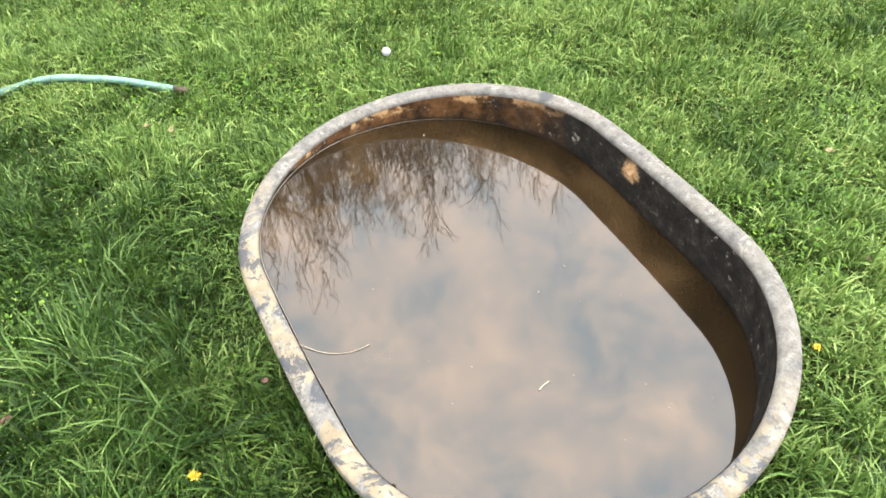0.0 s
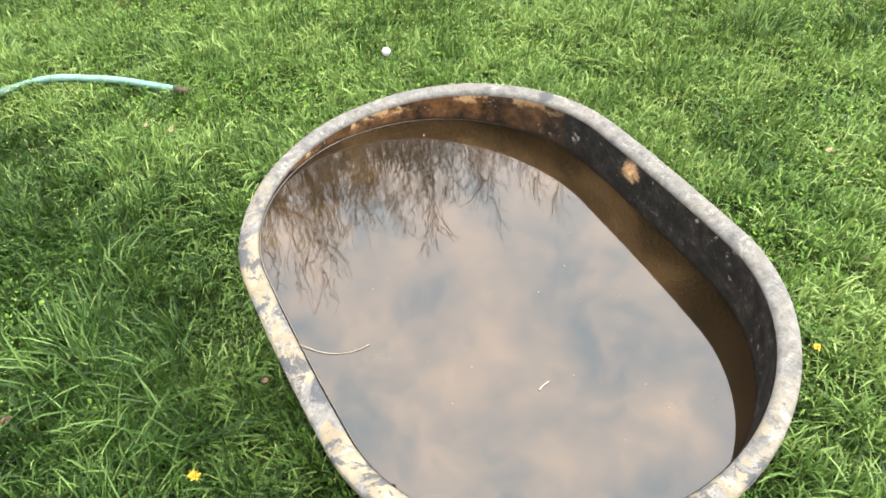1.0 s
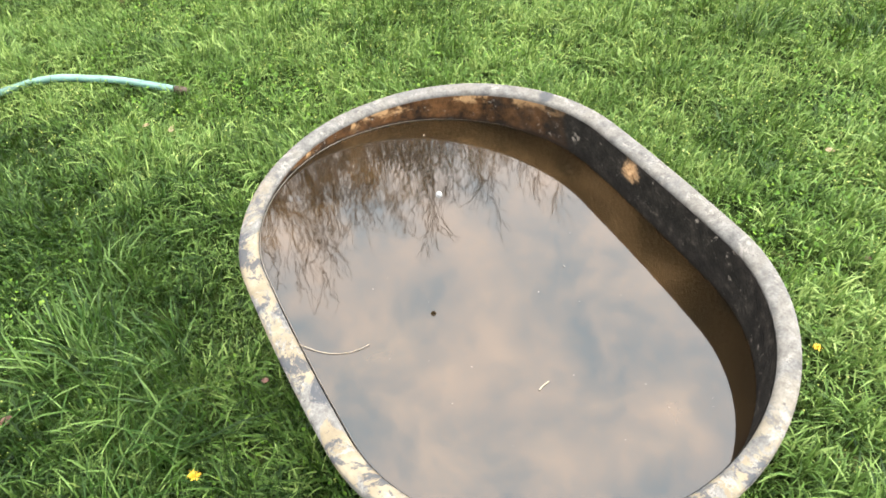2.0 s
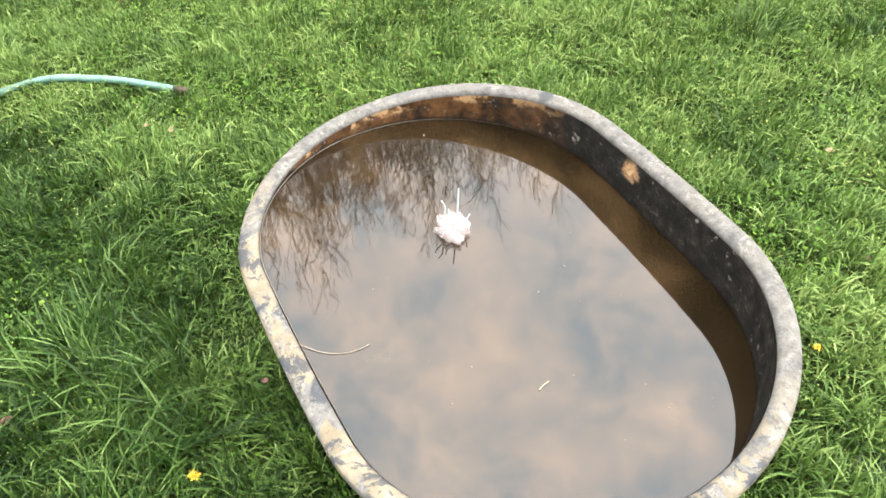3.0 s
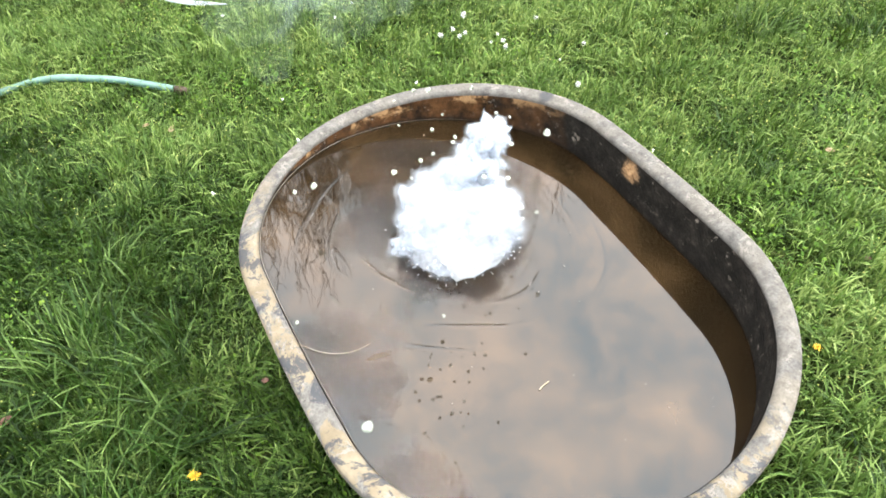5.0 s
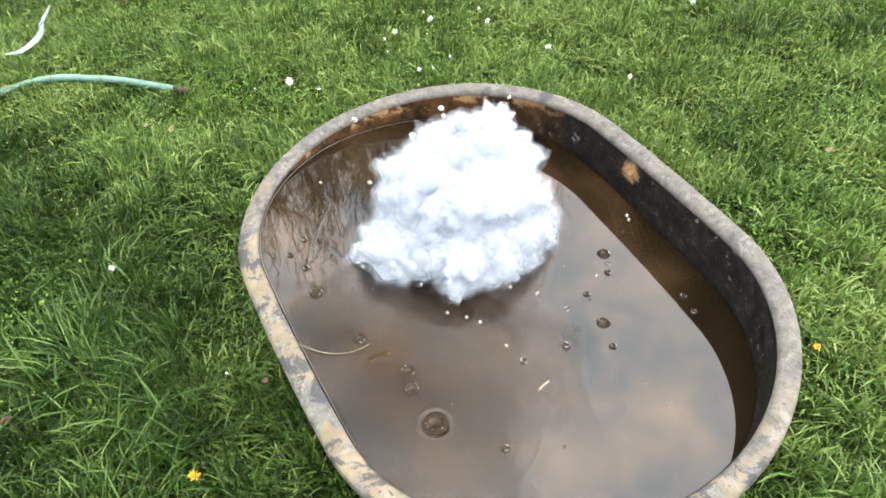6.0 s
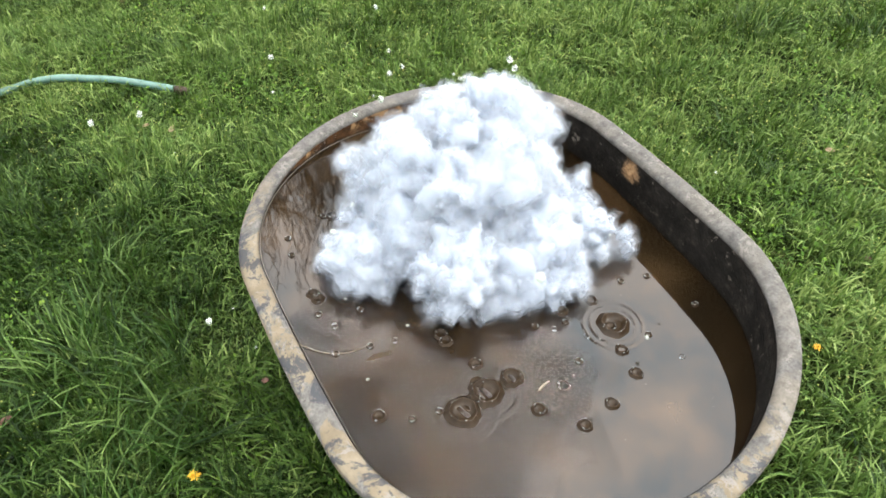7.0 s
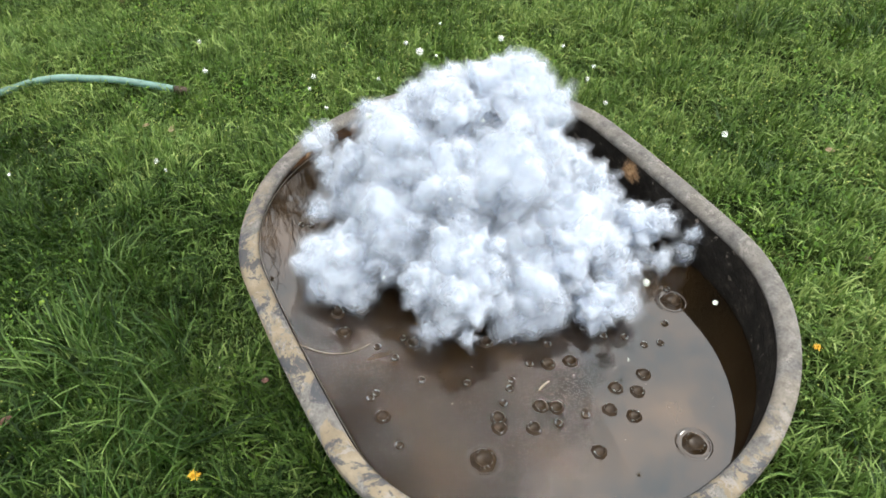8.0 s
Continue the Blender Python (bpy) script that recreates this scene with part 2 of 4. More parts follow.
def lawn_points(n, spread=1.0):
    """Random places on the visible stretch of lawn, outside the tank's foot."""
    x, y = RNG.uniform(-3.1, 1.1, n), RNG.uniform(-1.45, 2.4, n)
    keep = ~in_oblong(x, y, 0.055)
    corners = ((-2.75, -0.85), (-0.21, -1.12), (0.75, 0.50), (-0.55, 2.0))
    for (ax, ay), (bx, by) in zip(corners, corners[1:] + corners[:1]):
        side = ((bx - ax) * (y - ay) - (by - ay) * (x - ax)) / math.hypot(bx - ax, by - ay)
        keep &= side > -0.25
    return x[keep], y[keep]


def build_grass():
    x, y = lawn_points(480000)
    gaps = wave_noise(x, y, 42.0, 8) + 0.6 * wave_noise(x, y, 20.0, 9)
    keep = (gaps > -0.35) | (RNG.uniform(0, 1, len(x)) < 0.35)
    x, y, gaps = x[keep], y[keep], gaps[keep]
    tall = np.clip(0.55 + 0.6 * wave_noise(x, y, 5.0, 3), 0.08, 1.6)
    clump = 0.6 * wave_noise(x, y, 16.0, 5) + 0.8 * gaps
    n = len(x)
    near = np.clip(-0.5 * y - 0.05, 0, 1)
    h = (0.030 + 0.032 * tall + 0.018 * near) * RNG.uniform(0.5, 1.5, n) * (1 + 0.35 * clump.clip(-1, 1))
    h = np.maximum(h, 0.018)
    w = RNG.uniform(0.0024, 0.0068, n) * (0.85 + 0.2 * tall)
    phi = 1.8 * wave_noise(x, y, 9.0, 11) + RNG.normal(0, 1.5, n)
    lean = np.abs(RNG.normal(0.62, 0.42, n))
    v, f = blades(x, y, lawn_z(x, y) - 0.003, h, w, phi, lean, RNG.normal(0, 0.7, n))
    # same blades on the low side, but shade is painted in by a darker green
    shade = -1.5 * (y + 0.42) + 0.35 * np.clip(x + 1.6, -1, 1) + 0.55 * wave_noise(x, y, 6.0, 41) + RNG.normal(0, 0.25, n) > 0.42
    f = f.reshape(n, 5, 3)
    for name, pick, label in (("grass", ~shade, "short bright green lawn grass with uneven growth"), ("darkened_coarse_grass", shade, "thick dark green grass low by the tank, with shade put into its colour")):
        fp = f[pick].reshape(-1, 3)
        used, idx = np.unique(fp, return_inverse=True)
        ob = part(name, mesh_of(name, v[used], idx.reshape(-1, 3), M["grass" if name == "grass" else "shaded_grass"]))
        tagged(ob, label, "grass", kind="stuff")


def build_clover():
    x, y = lawn_points(44000)
    keep = wave_noise(x, y, 4.0, 21) + 0.8 * wave_noise(x, y, 11.0, 22) > 0.0 - 0.9 * np.minimum(y + 0.35, 0)
    x, y = x[keep], y[keep]
    n = len(x)
    z = lawn_z(x, y) + RNG.uniform(0.006, 0.042, n)
    r = RNG.uniform(0.0028, 0.0068, n)
    turn, tip, tip_dir = RNG.uniform(0, 6.28, n), RNG.uniform(0, 0.75, n), RNG.uniform(0, 6.28, n)
    v = np.empty((n, 6, 3), np.float32)
    for k, (a, q) in enumerate(((0, 1.1), (60, 1.0), (120, 0.95), (180, 1.05), (240, 0.95), (300, 1.0))):
        t = turn + radians(a)
        px, py = r * q * np.cos(t), r * q * 0.8 * np.sin(t)
        v[:, k] = np.c_[x + px, y + py, z + np.tan(tip) * (px * np.cos(tip_dir) + py * np.sin(tip_dir)) - 0.12 * r * (k % 2)]
    f = np.array([(0, 1, 2), (0, 2, 3), (0, 3, 4), (0, 4, 5)])
    ob = part("clover", mesh_of("clover", v.reshape(-1, 3), (f[None] + 6 * np.arange(n)[:, None, None]).reshape(-1, 3), M["clover"]))
    tagged(ob, "low clover and chickweed leaves between the grass", "weeds", kind="stuff")
    x, y = lawn_points(12500)
    keep = wave_noise(x, y, 5.0, 31) + 0.5 * y > -0.1
    x, y = x[keep], y[keep]
    n = len(x)
    z, r = lawn_z(x, y) + RNG.uniform(0.03, 0.06, n), RNG.uniform(0.0016, 0.0036, n)
    v = np.stack([np.c_[x + dx * r, y + dy * r, z + dz * r] for dx, dy, dz in ((1, 0, 0), (0, 1, 0), (-1, 0, 0), (0, -1, 0), (0, 0, 0.8), (0, 0, -0.8))], 1)
    f = np.array([(0, 1, 4), (1, 2, 4), (2, 3, 4), (3, 0, 4), (1, 0, 5), (2, 1, 5), (3, 2, 5), (0, 3, 5)])
    ob = part("weed_buds", mesh_of("weed_buds", v.reshape(-1, 3), (f[None] + 6 * np.arange(n)[:, None, None]).reshape(-1, 3), M["bud"]))
    tagged(ob, "tiny pale yellow-green weed flower buds over the lawn", "weeds", kind="stuff")


def build_tufts():
    """Clumps of longer, coarser grass."""
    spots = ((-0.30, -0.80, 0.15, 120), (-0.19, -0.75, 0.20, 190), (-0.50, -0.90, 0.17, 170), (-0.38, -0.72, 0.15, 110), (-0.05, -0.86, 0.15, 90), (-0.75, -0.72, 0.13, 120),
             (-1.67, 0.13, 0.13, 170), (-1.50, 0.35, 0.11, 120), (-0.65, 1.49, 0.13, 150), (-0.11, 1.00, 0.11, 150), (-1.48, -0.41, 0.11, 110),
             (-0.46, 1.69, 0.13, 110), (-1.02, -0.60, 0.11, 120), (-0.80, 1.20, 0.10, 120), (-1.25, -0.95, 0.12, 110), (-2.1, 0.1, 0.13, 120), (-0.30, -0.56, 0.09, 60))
    fx, fy = lawn_points(150)
    spots += tuple((float(a), float(c), float(RNG.uniform(0.06, 0.10)), 80) for a, c in zip(fx[:46], fy[:46]))
    for i, (x0, y0, size, n) in enumerate(spots):
        n = int(n * 1.7)
        a, q = RNG.uniform(0, 6.28, n), size * 0.75 * np.sqrt(RNG.uniform(0, 1, n))
        x, y = x0 + q * np.cos(a), y0 + q * np.sin(a)
        keep = ~in_oblong(x, y, 0.03)
        x, y, a = x[keep], y[keep], a[keep]
        n = len(x)
        v, f = blades(x - x0, y - y0, lawn_z(x, y) - 0.004, size * RNG.uniform(0.25, 1.15 if i < 6 else 0.85, n), RNG.uniform(0.0030, 0.0066, n),
                      0.6 * a + 9.0 * x0 + RNG.normal(0, 1.0, n), np.abs(RNG.normal(0.55, 0.4, n)), RNG.normal(0, 0.7, n))
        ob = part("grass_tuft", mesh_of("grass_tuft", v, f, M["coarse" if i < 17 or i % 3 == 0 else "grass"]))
        ob.location = (x0, y0, 0)
        tagged(ob, "tuft of long coarse dark green grass in the lawn", "grass tuft", "grass tufts in the lawn", kind="stuff")


build_ground()
build_grass()
build_clover()
build_tufts()


# ---------------------------------------------------------------- tank and water
TANK_POSE = pose(0.0106, 0.0408, 0.0029, 7.33, -1.91, 0)


def build_tank():
    tank = tagged(new("stock_tank"), "black oval rubber stock tank with chalky weathered rim, filled with water", "stock tank")
    tank.matrix_basis = TANK_POSE

    def ring(inset, z, wob=0.0):
        p = tank_ring(inset, 24)
        p[:, 1] *= 1.008
        k = np.arange(len(p))
        z = z + wob * (np.sin(k * 0.31) + np.sin(k * 0.83 + 1))
        return np.c_[p, np.broadcast_to(z, len(p))]

    H, W = RIM_H, RIM_W
    v, f = loft([ring(0.016, H - 0.040), ring(0.003, H - 0.036), ring(0.0, H - 0.022), ring(0.0, H - 0.008), ring(0.003, H - 0.002, 0.0004),
                 ring(0.009, H, 0.0008), ring(0.022, H + 0.0015, 0.001), ring(W - 0.010, H, 0.0008), ring(W - 0.003, H - 0.003, 0.0005),
                 ring(W, H - 0.010), ring(W - 0.002, H - 0.022)], closed=True)
    part("rim", mesh_of("rim", v, f, M["rim"], True), tank, "grey chalky rubber rim with cream and black patches")
    v, f = loft([ring(0.016, H - 0.039), ring(0.030, H - 0.15), ring(0.050, 0.02), ring(0.065, 0.0), ring(0.085, 0.0),
                 ring(W + 0.045, 0.028), ring(W + 0.030, 0.045), ring(W + 0.013, H - 0.14), ring(W + 0.004, H - 0.024), ring(W + 0.0015, H - 0.012)])
    part("wall", mesh_of("wall", v, f, M["wall"], True), tank, "black rubber wall stained brown and tan inside")
    # pale line where the water meets the wall, painted for the meniscus's bright reflection
    hi, lo = ring(W + 0.0036, H - 0.022), ring(W + 0.0118, H - 0.14)
    line = []
    for p, q in zip(hi, lo):
        p, q = TANK_POSE @ Vector(p), TANK_POSE @ Vector(q)
        k = (p.z - WATER_Z - 0.002) / (p.z - q.z)
        line.append(TANK_POSE.inverted() @ p.lerp(q, k))
    line.append(line[0])
    part("waterline", mesh_of("waterline", *tube(line, [0.0010] * len(line), 6), M["meniscus"], True), tank, "thin pale line at the water, standing in for the meniscus glint")
    p = ring(W + 0.040, 0.030)
    n = len(p)
    bm = bmesh.new()
    top = [bm.verts.new(q) for q in p]
    low = [bm.verts.new(q - np.array([0, 0, 0.028])) for q in p]
    bm.faces.new(top), bm.faces.new(low[::-1])
    for i in range(n):
        bm.faces.new((low[i], low[(i + 1) % n], top[(i + 1) % n], top[i]))
    me = bpy.data.meshes.new("floor")
    bm.to_mesh(me)
    me.materials.append(M["wall"])
    part("floor", me, tank)


def build_water():
    p = tank_ring(RIM_W - 0.006, 24)
    rings = [np.c_[p * s, np.full(len(p), WATER_Z)] for s in (1.0, 0.985, 0.95, 0.85, 0.65, 0.4, 0.15, 0.01, 0.0)]
    v, f = loft(rings)
    ob = part("water", mesh_of("water", v, f, M["water"], True))
    tagged(ob, "still murky brown water reflecting cloudy sky and branches", "water", kind="structure")


build_tank()
build_water()


# ---------------------------------------------------------------- bare trees across the lawn
def make_bark():
    n = Nodes("bare_bark")
    c = n.ramp(n.noise(6, 5), (0.3, (0.010, 0.009, 0.008)), (0.7, (0.030, 0.025, 0.021)))
    return n.set(Base_Color=c, Roughness=0.9).m


M["bark"] = make_bark()


def branch_mesh(seed, height):
    """Trunk points and all limbs of a leafless tree."""
    g = random.Random(seed)
    parts_v, parts_f, base = [], [], 0
    trunk = None

    def grow(p, d, length, r, level):
        nonlocal base, trunk
        n = 5 if level < 3 else 3
        pts, rad = [p.copy()], [r]
        q, dd = p.copy(), d.copy()
        for i in range(n):
            sway = 0.04 if level == 0 else 0.13 if level < 4 else 0.22
            dd = (dd + Vector((g.gauss(0, sway), g.gauss(0, sway), g.gauss(0.05, 0.1)))).normalized()
            q = q + dd * length / n
            pts.append(q.copy())
            rad.append(r * (1 - 0.62 * (i + 1) / n))
        v, f = tube(pts, rad, 6 if level < 2 else 3)
        if level == 0:
            trunk = (v, f)
        else:
            parts_v.append(v)
            parts_f.append(np.asarray(f) + base)
            base += len(v)
        if level >= 5 or length < 0.12:
            return
        kids = (8, 5, 4, 4, 3)[level]
        for k in range(kids):
            t = g.uniform(0.35 if level == 0 else 0.2, 1.0)
            i = min(int(t * n), n - 1)
            s = pts[i].lerp(pts[i + 1], t * n - i)
            a = g.uniform(0, 6.283)
            o = d.orthogonal().normalized()
            o = Matrix.Rotation(a, 3, d) @ o
            nd = (dd * g.uniform(0.6, 1.1) + o * g.uniform(0.25, 0.75) + Vector((0, 0, 0.55))).normalized()
            grow(s, nd, length * g.uniform(0.45, 0.68), max(rad[i] * 0.47, 0.0066), level + 1)

    grow(Vector((0, 0, 0)), Vector((0, 0, 1)), height * 0.62, height * 0.016, 0)
    crown = np.vstack(parts_v)
    k = height / crown[:, 2].max()
    return (trunk[0] * k, trunk[1]), (crown * k, np.vstack(parts_f))


def build_trees():
    protos = []
    for seed in (3, 8, 14):
        tr, cr = branch_mesh(seed, 12.0)
        tree = tagged(new("bare_tree"), "leafless dark tree with fine upright branches beyond the lawn", "tree", "bare trees beyond the lawn")
        part("trunk", mesh_of("trunk", *tr, M["bark"], True), tree)
        part("crown", mesh_of("crown", *cr, M["bark"], True), tree)
        protos.append(tree)
    g = random.Random(61)
    spots = []
    for i in range(18):
        az = 141.0 + 2.1 * i + g.uniform(-0.5, 0.5)
        spots.append((az, 16.9 - 5.0 * min(1.0, max(0.0, (az - 144.0) / 24.0)) + g.uniform(-0.35, 0.5), i % 3))
    spots += [(143.0 + 7.0 * i + g.uniform(-1, 1), 23.0 + g.uniform(-1, 1.5), (i + 1) % 3) for i in range(4)]
    used = [False, False, False]
    for az, d, k in spots:
        x, y = EYE.x + d * math.cos(radians(az)), EYE.y + d * math.sin(radians(az))
        m = pose(x, y, float(lawn_z(np.array(x), np.array(y))) - 0.05, 0, 0, az * 7.0)
        if used[k]:
            copy_thing(protos[k], m)
        else:
            protos[k].matrix_basis, used[k] = m, True


build_trees()


# ---------------------------------------------------------------- garden hose
def make_hose():
    n = Nodes("hose_vinyl")
    c = n.ramp(n.noise(18, 5, 0.6), (0.3, (0.034, 0.085, 0.070)), (0.6, (0.055, 0.12, 0.10)), (0.8, (0.085, 0.13, 0.105)))
    return n.set(Base_Color=c, Roughness=0.45).bump(n.noise(300, 3), 0.3, 0.001).m


def make_brass():
    n = Nodes("tarnished_brass")
    c = n.ramp(n.noise(60, 5), (0.35, (0.012, 0.009, 0.006)), (0.7, (0.045, 0.030, 0.018)))
    return n.set(Base_Color=c, Roughness=0.55, Metallic=0.6).m


M["hose"], M["brass"] = make_hose(), make_brass()


def smooth_path(pts, n):
    """A rounded line through points."""
    P = [Vector(p) for p in pts]
    P = [P[0] * 2 - P[1]] + P + [P[-1] * 2 - P[-2]]
    out = []
    for i in range(1, len(P) - 2):
        for k in range(n):
            t = k / n
            a, b, c, d = P[i - 1:i + 3]
            out.append(0.5 * ((2 * b) + (c - a) * t + (2 * a - 5 * b + 4 * c - d) * t * t + (3 * b - a - 3 * c + d) * t ** 3))
    return out + [P[-2]]


def build_hose():
    hose = tagged(new("garden_hose"), "pale green vinyl garden hose lying on the grass", "garden hose")
    xy = ((-2.35, -1.9), (-2.05, -1.35), (-1.95, -1.06), (-1.93, -0.93), (-1.915, -0.82), (-1.87, -0.72), (-1.80, -0.63), (-1.725, -0.54), (-1.635, -0.455), (-1.525, -0.365))
    lift = (0.01, 0.012, 0.018, 0.023, 0.029, 0.033, 0.033, 0.032, 0.030, 0.031)
    path = smooth_path([(x, y, float(lawn_z(np.array(x), np.array(y))) + l) for (x, y), l in zip(xy, lift)], 8)
    part("pipe", mesh_of("pipe", *tube(path, [0.0135] * len(path), 14), M["hose"], True), hose)
    a, d = path[-1], (path[-1] - path[-3]).normalized()
    prof = ((-0.004, 0.0150), (0.004, 0.0155), (0.010, 0.0145), (0.012, 0.0165), (0.030, 0.0165), (0.032, 0.0135), (0.046, 0.0130), (0.047, 0.010), (0.030, 0.0095))
    part("coupling", mesh_of("coupling", *tube([a + d * s for s, _ in prof], [r for _, r in prof], 12), M["brass"], True), hose, "dark tarnished metal coupling")


build_hose()


# ---------------------------------------------------------------- small things on the lawn and the water
def plain(name, a, b, scale=40.0, rough=0.7, **kw):
    n = Nodes(name)
    c = n.ramp(n.noise(scale, 4), (0.35, a), (0.65, b))
    return n.set(Base_Color=c, Roughness=rough, **kw).m


M["petal"] = plain("dandelion_petals", (0.36, 0.20, 0.004), (0.52, 0.33, 0.01))
M["stem"] = plain("flower_stem", (0.05, 0.09, 0.015), (0.09, 0.13, 0.03))
M["dry"] = plain("dry_leaf", (0.045, 0.018, 0.010), (0.10, 0.045, 0.025))
M["pale"] = plain("pale_leaf", (0.12, 0.09, 0.045), (0.19, 0.15, 0.085))
M["straw"] = plain("straw", (0.12, 0.10, 0.07), (0.18, 0.155, 0.115))
M["fleck"] = plain("white_fleck", (0.10, 0.095, 0.085), (0.16, 0.15, 0.14))


def ground_at(x, y):
    return float(lawn_z(np.array(x), np.array(y)))


def build_dandelion(x, y, up, size, lean):
    z = ground_at(x, y)
    flower = tagged(new("dandelion"), "yellow dandelion flower with ragged petals in the grass", "flower", "dandelions")
    flower.location = (x, y, z)
    top = Vector((lean[0], lean[1], up))
    part("stalk", mesh_of("stalk", *tube([Vector((0, 0, 0)), top * 0.55 + Vector((0, 0, 0.006)), top], [0.0016, 0.0015, 0.002], 6), M["stem"], True), flower)
    g = random.Random(int(x * 1000))
    v, f = [], []
    for ringn, (cnt, ln, el) in enumerate(((20, 1.0, 12), (18, 0.85, 32), (13, 0.62, 55), (8, 0.4, 75))):
        for k in range(cnt):
            a, e = 6.283 * (k + 0.5 * ringn) / cnt + g.gauss(0, 0.12), radians(el + g.gauss(0, 9))
            L, w = size * ln * g.uniform(0.7, 1.1), size * 0.13
            d, s = Vector((math.cos(a) * math.cos(e), math.sin(a) * math.cos(e), math.sin(e))), Vector((-math.sin(a), math.cos(a), 0))
            b = len(v)
            v += [top - s * w * 0.3, top + s * w * 0.3, top + d * L * 0.7 + s * w * 0.6, top + d * L * 0.7 - s * w * 0.6, top + d * L + Vector((0, 0, -0.1 * size))]
            f += [(b, b + 1, b + 2), (b, b + 2, b + 3), (b + 3, b + 2, b + 4)]
    part("petals", mesh_of("petals", v, f, M["petal"]), flower, "bright yellow petals")


def build_leaf(x, y, up, size, turn, mat, label):
    """A small curled leaf with a midrib fold."""
    v, f = [], []
    for i in range(6):
        t = i / 5
        w = size * 0.42 * math.sin(math.pi * min(t * 0.9 + 0.08, 1)) ** 0.8
        for s in (-1, -0.5, 0, 0.5, 1):
            v.append(((t - 0.5) * size * 1.3, s * w, size * (0.25 * s * s + 0.45 * (t - 0.5) ** 2 + 0.04 * math.sin(9 * t + 5 * s))))
    for i in range(5):
        for k in range(4):
            f.append((i * 5 + k, i * 5 + k + 1, i * 5 + k + 6, i * 5 + k + 5))
    me = mesh_of("fallen_leaf", v, f, mat, True)
    ob = part("fallen_leaf", me)
    ob.matrix_basis = pose(x, y, ground_at(x, y) + up, 15, -20, turn)
    sol = ob.modifiers.new("thick", "SOLIDIFY")
    sol.thickness = 0.0008
    tagged(ob, label, "leaf", "fallen leaves in the grass")


build_dandelion(-0.020, -0.722, 0.045, 0.017, (0.006, 0.004))
build_dandelion(0.420, 0.628, 0.034, 0.013, (0.010, 0.004))
for x, y, up, size, turn, mat, label in (
        (-0.163, -0.498, 0.035, 0.018, 40, "dry", "curled reddish brown dry leaf caught in the grass"),
        (-0.381, -1.070, 0.040, 0.024, 100, "dry", "curled reddish brown dry leaf caught in the grass"),
        (-0.046, 1.175, 0.035, 0.022, 10, "pale", "small pale tan dry leaf caught in the grass"),
        (-1.37, -0.510, 0.035, 0.019, 70, "pale", "small pale tan dry leaf caught in the grass"),
        (-1.296, -0.440, 0.035, 0.022, 120, "pale", "small pale tan dry leaf caught in the grass"),
        (0.295, 0.940, 0.030, 0.016, 30, "dry", "curled reddish brown dry leaf caught in the grass")):
    build_leaf(x, y, up, size, turn, M[mat], label)


def build_floaters():
    path = smooth_path([(-0.017, -0.443, WATER_Z + 0.004), (0.012, -0.418, WATER_Z + 0.002), (0.034, -0.390, WATER_Z + 0.0015), (0.047, -0.352, WATER_Z + 0.002), (0.046, -0.314, WATER_Z + 0.004)], 6)
    ob = part("straw", mesh_of("straw", *tube(path, [0.0008 - 0.00001 * i for i in range(len(path))], 6), M["straw"], True))
    tagged(ob, "thin pale curved straw floating on the water", "straw")
    path = smooth_path([(0.297, -0.062, WATER_Z + 0.001), (0.292, -0.049, WATER_Z + 0.002), (0.288, -0.033, WATER_Z + 0.001)], 4)
    ob = part("twig", mesh_of("twig", *tube(path, [0.0016] * len(path), 6), M["straw"], True))
    tagged(ob, "short pale twig floating on the water", "twig")
    g = random.Random(5)
    spots = [(-0.54, 0.112, 3.2), (0.038, 0.176, 2.2), (0.078, 0.080, 2.0), (-0.047, 0.251, 1.4), (-0.091, -0.244, 1.5), (0.297, 0.021, 1.5), (0.247, -0.231, 1.6), (0.188, -0.153, 1.4), (0.381, 0.138, 1.3)]
    spots += [(g.uniform(-0.45, 0.5), g.uniform(-0.3, 0.3), g.uniform(0.8, 1.4)) for _ in range(16)]
    for x, y, r in spots:
        bm = bmesh.new()
        bmesh.ops.create_icosphere(bm, subdivisions=1, radius=0.00075 * r)
        for q in bm.verts:
            q.co = Vector((q.co.x * g.uniform(0.9, 1.9), q.co.y * g.uniform(0.7, 1.2), q.co.z * 0.5))
        me = bpy.data.meshes.new("debris_fleck")
        bm.to_mesh(me)
        bm.free()
        me.materials.append(M["fleck"])
        ob = part("debris_fleck", me)
        ob.matrix_basis = pose(x, y, WATER_Z + 0.0004 * r, 0, 0, g.uniform(0, 360))
        tagged(ob, "tiny pale fleck of debris floating on the water", "debris", "floating flecks")


build_floaters()


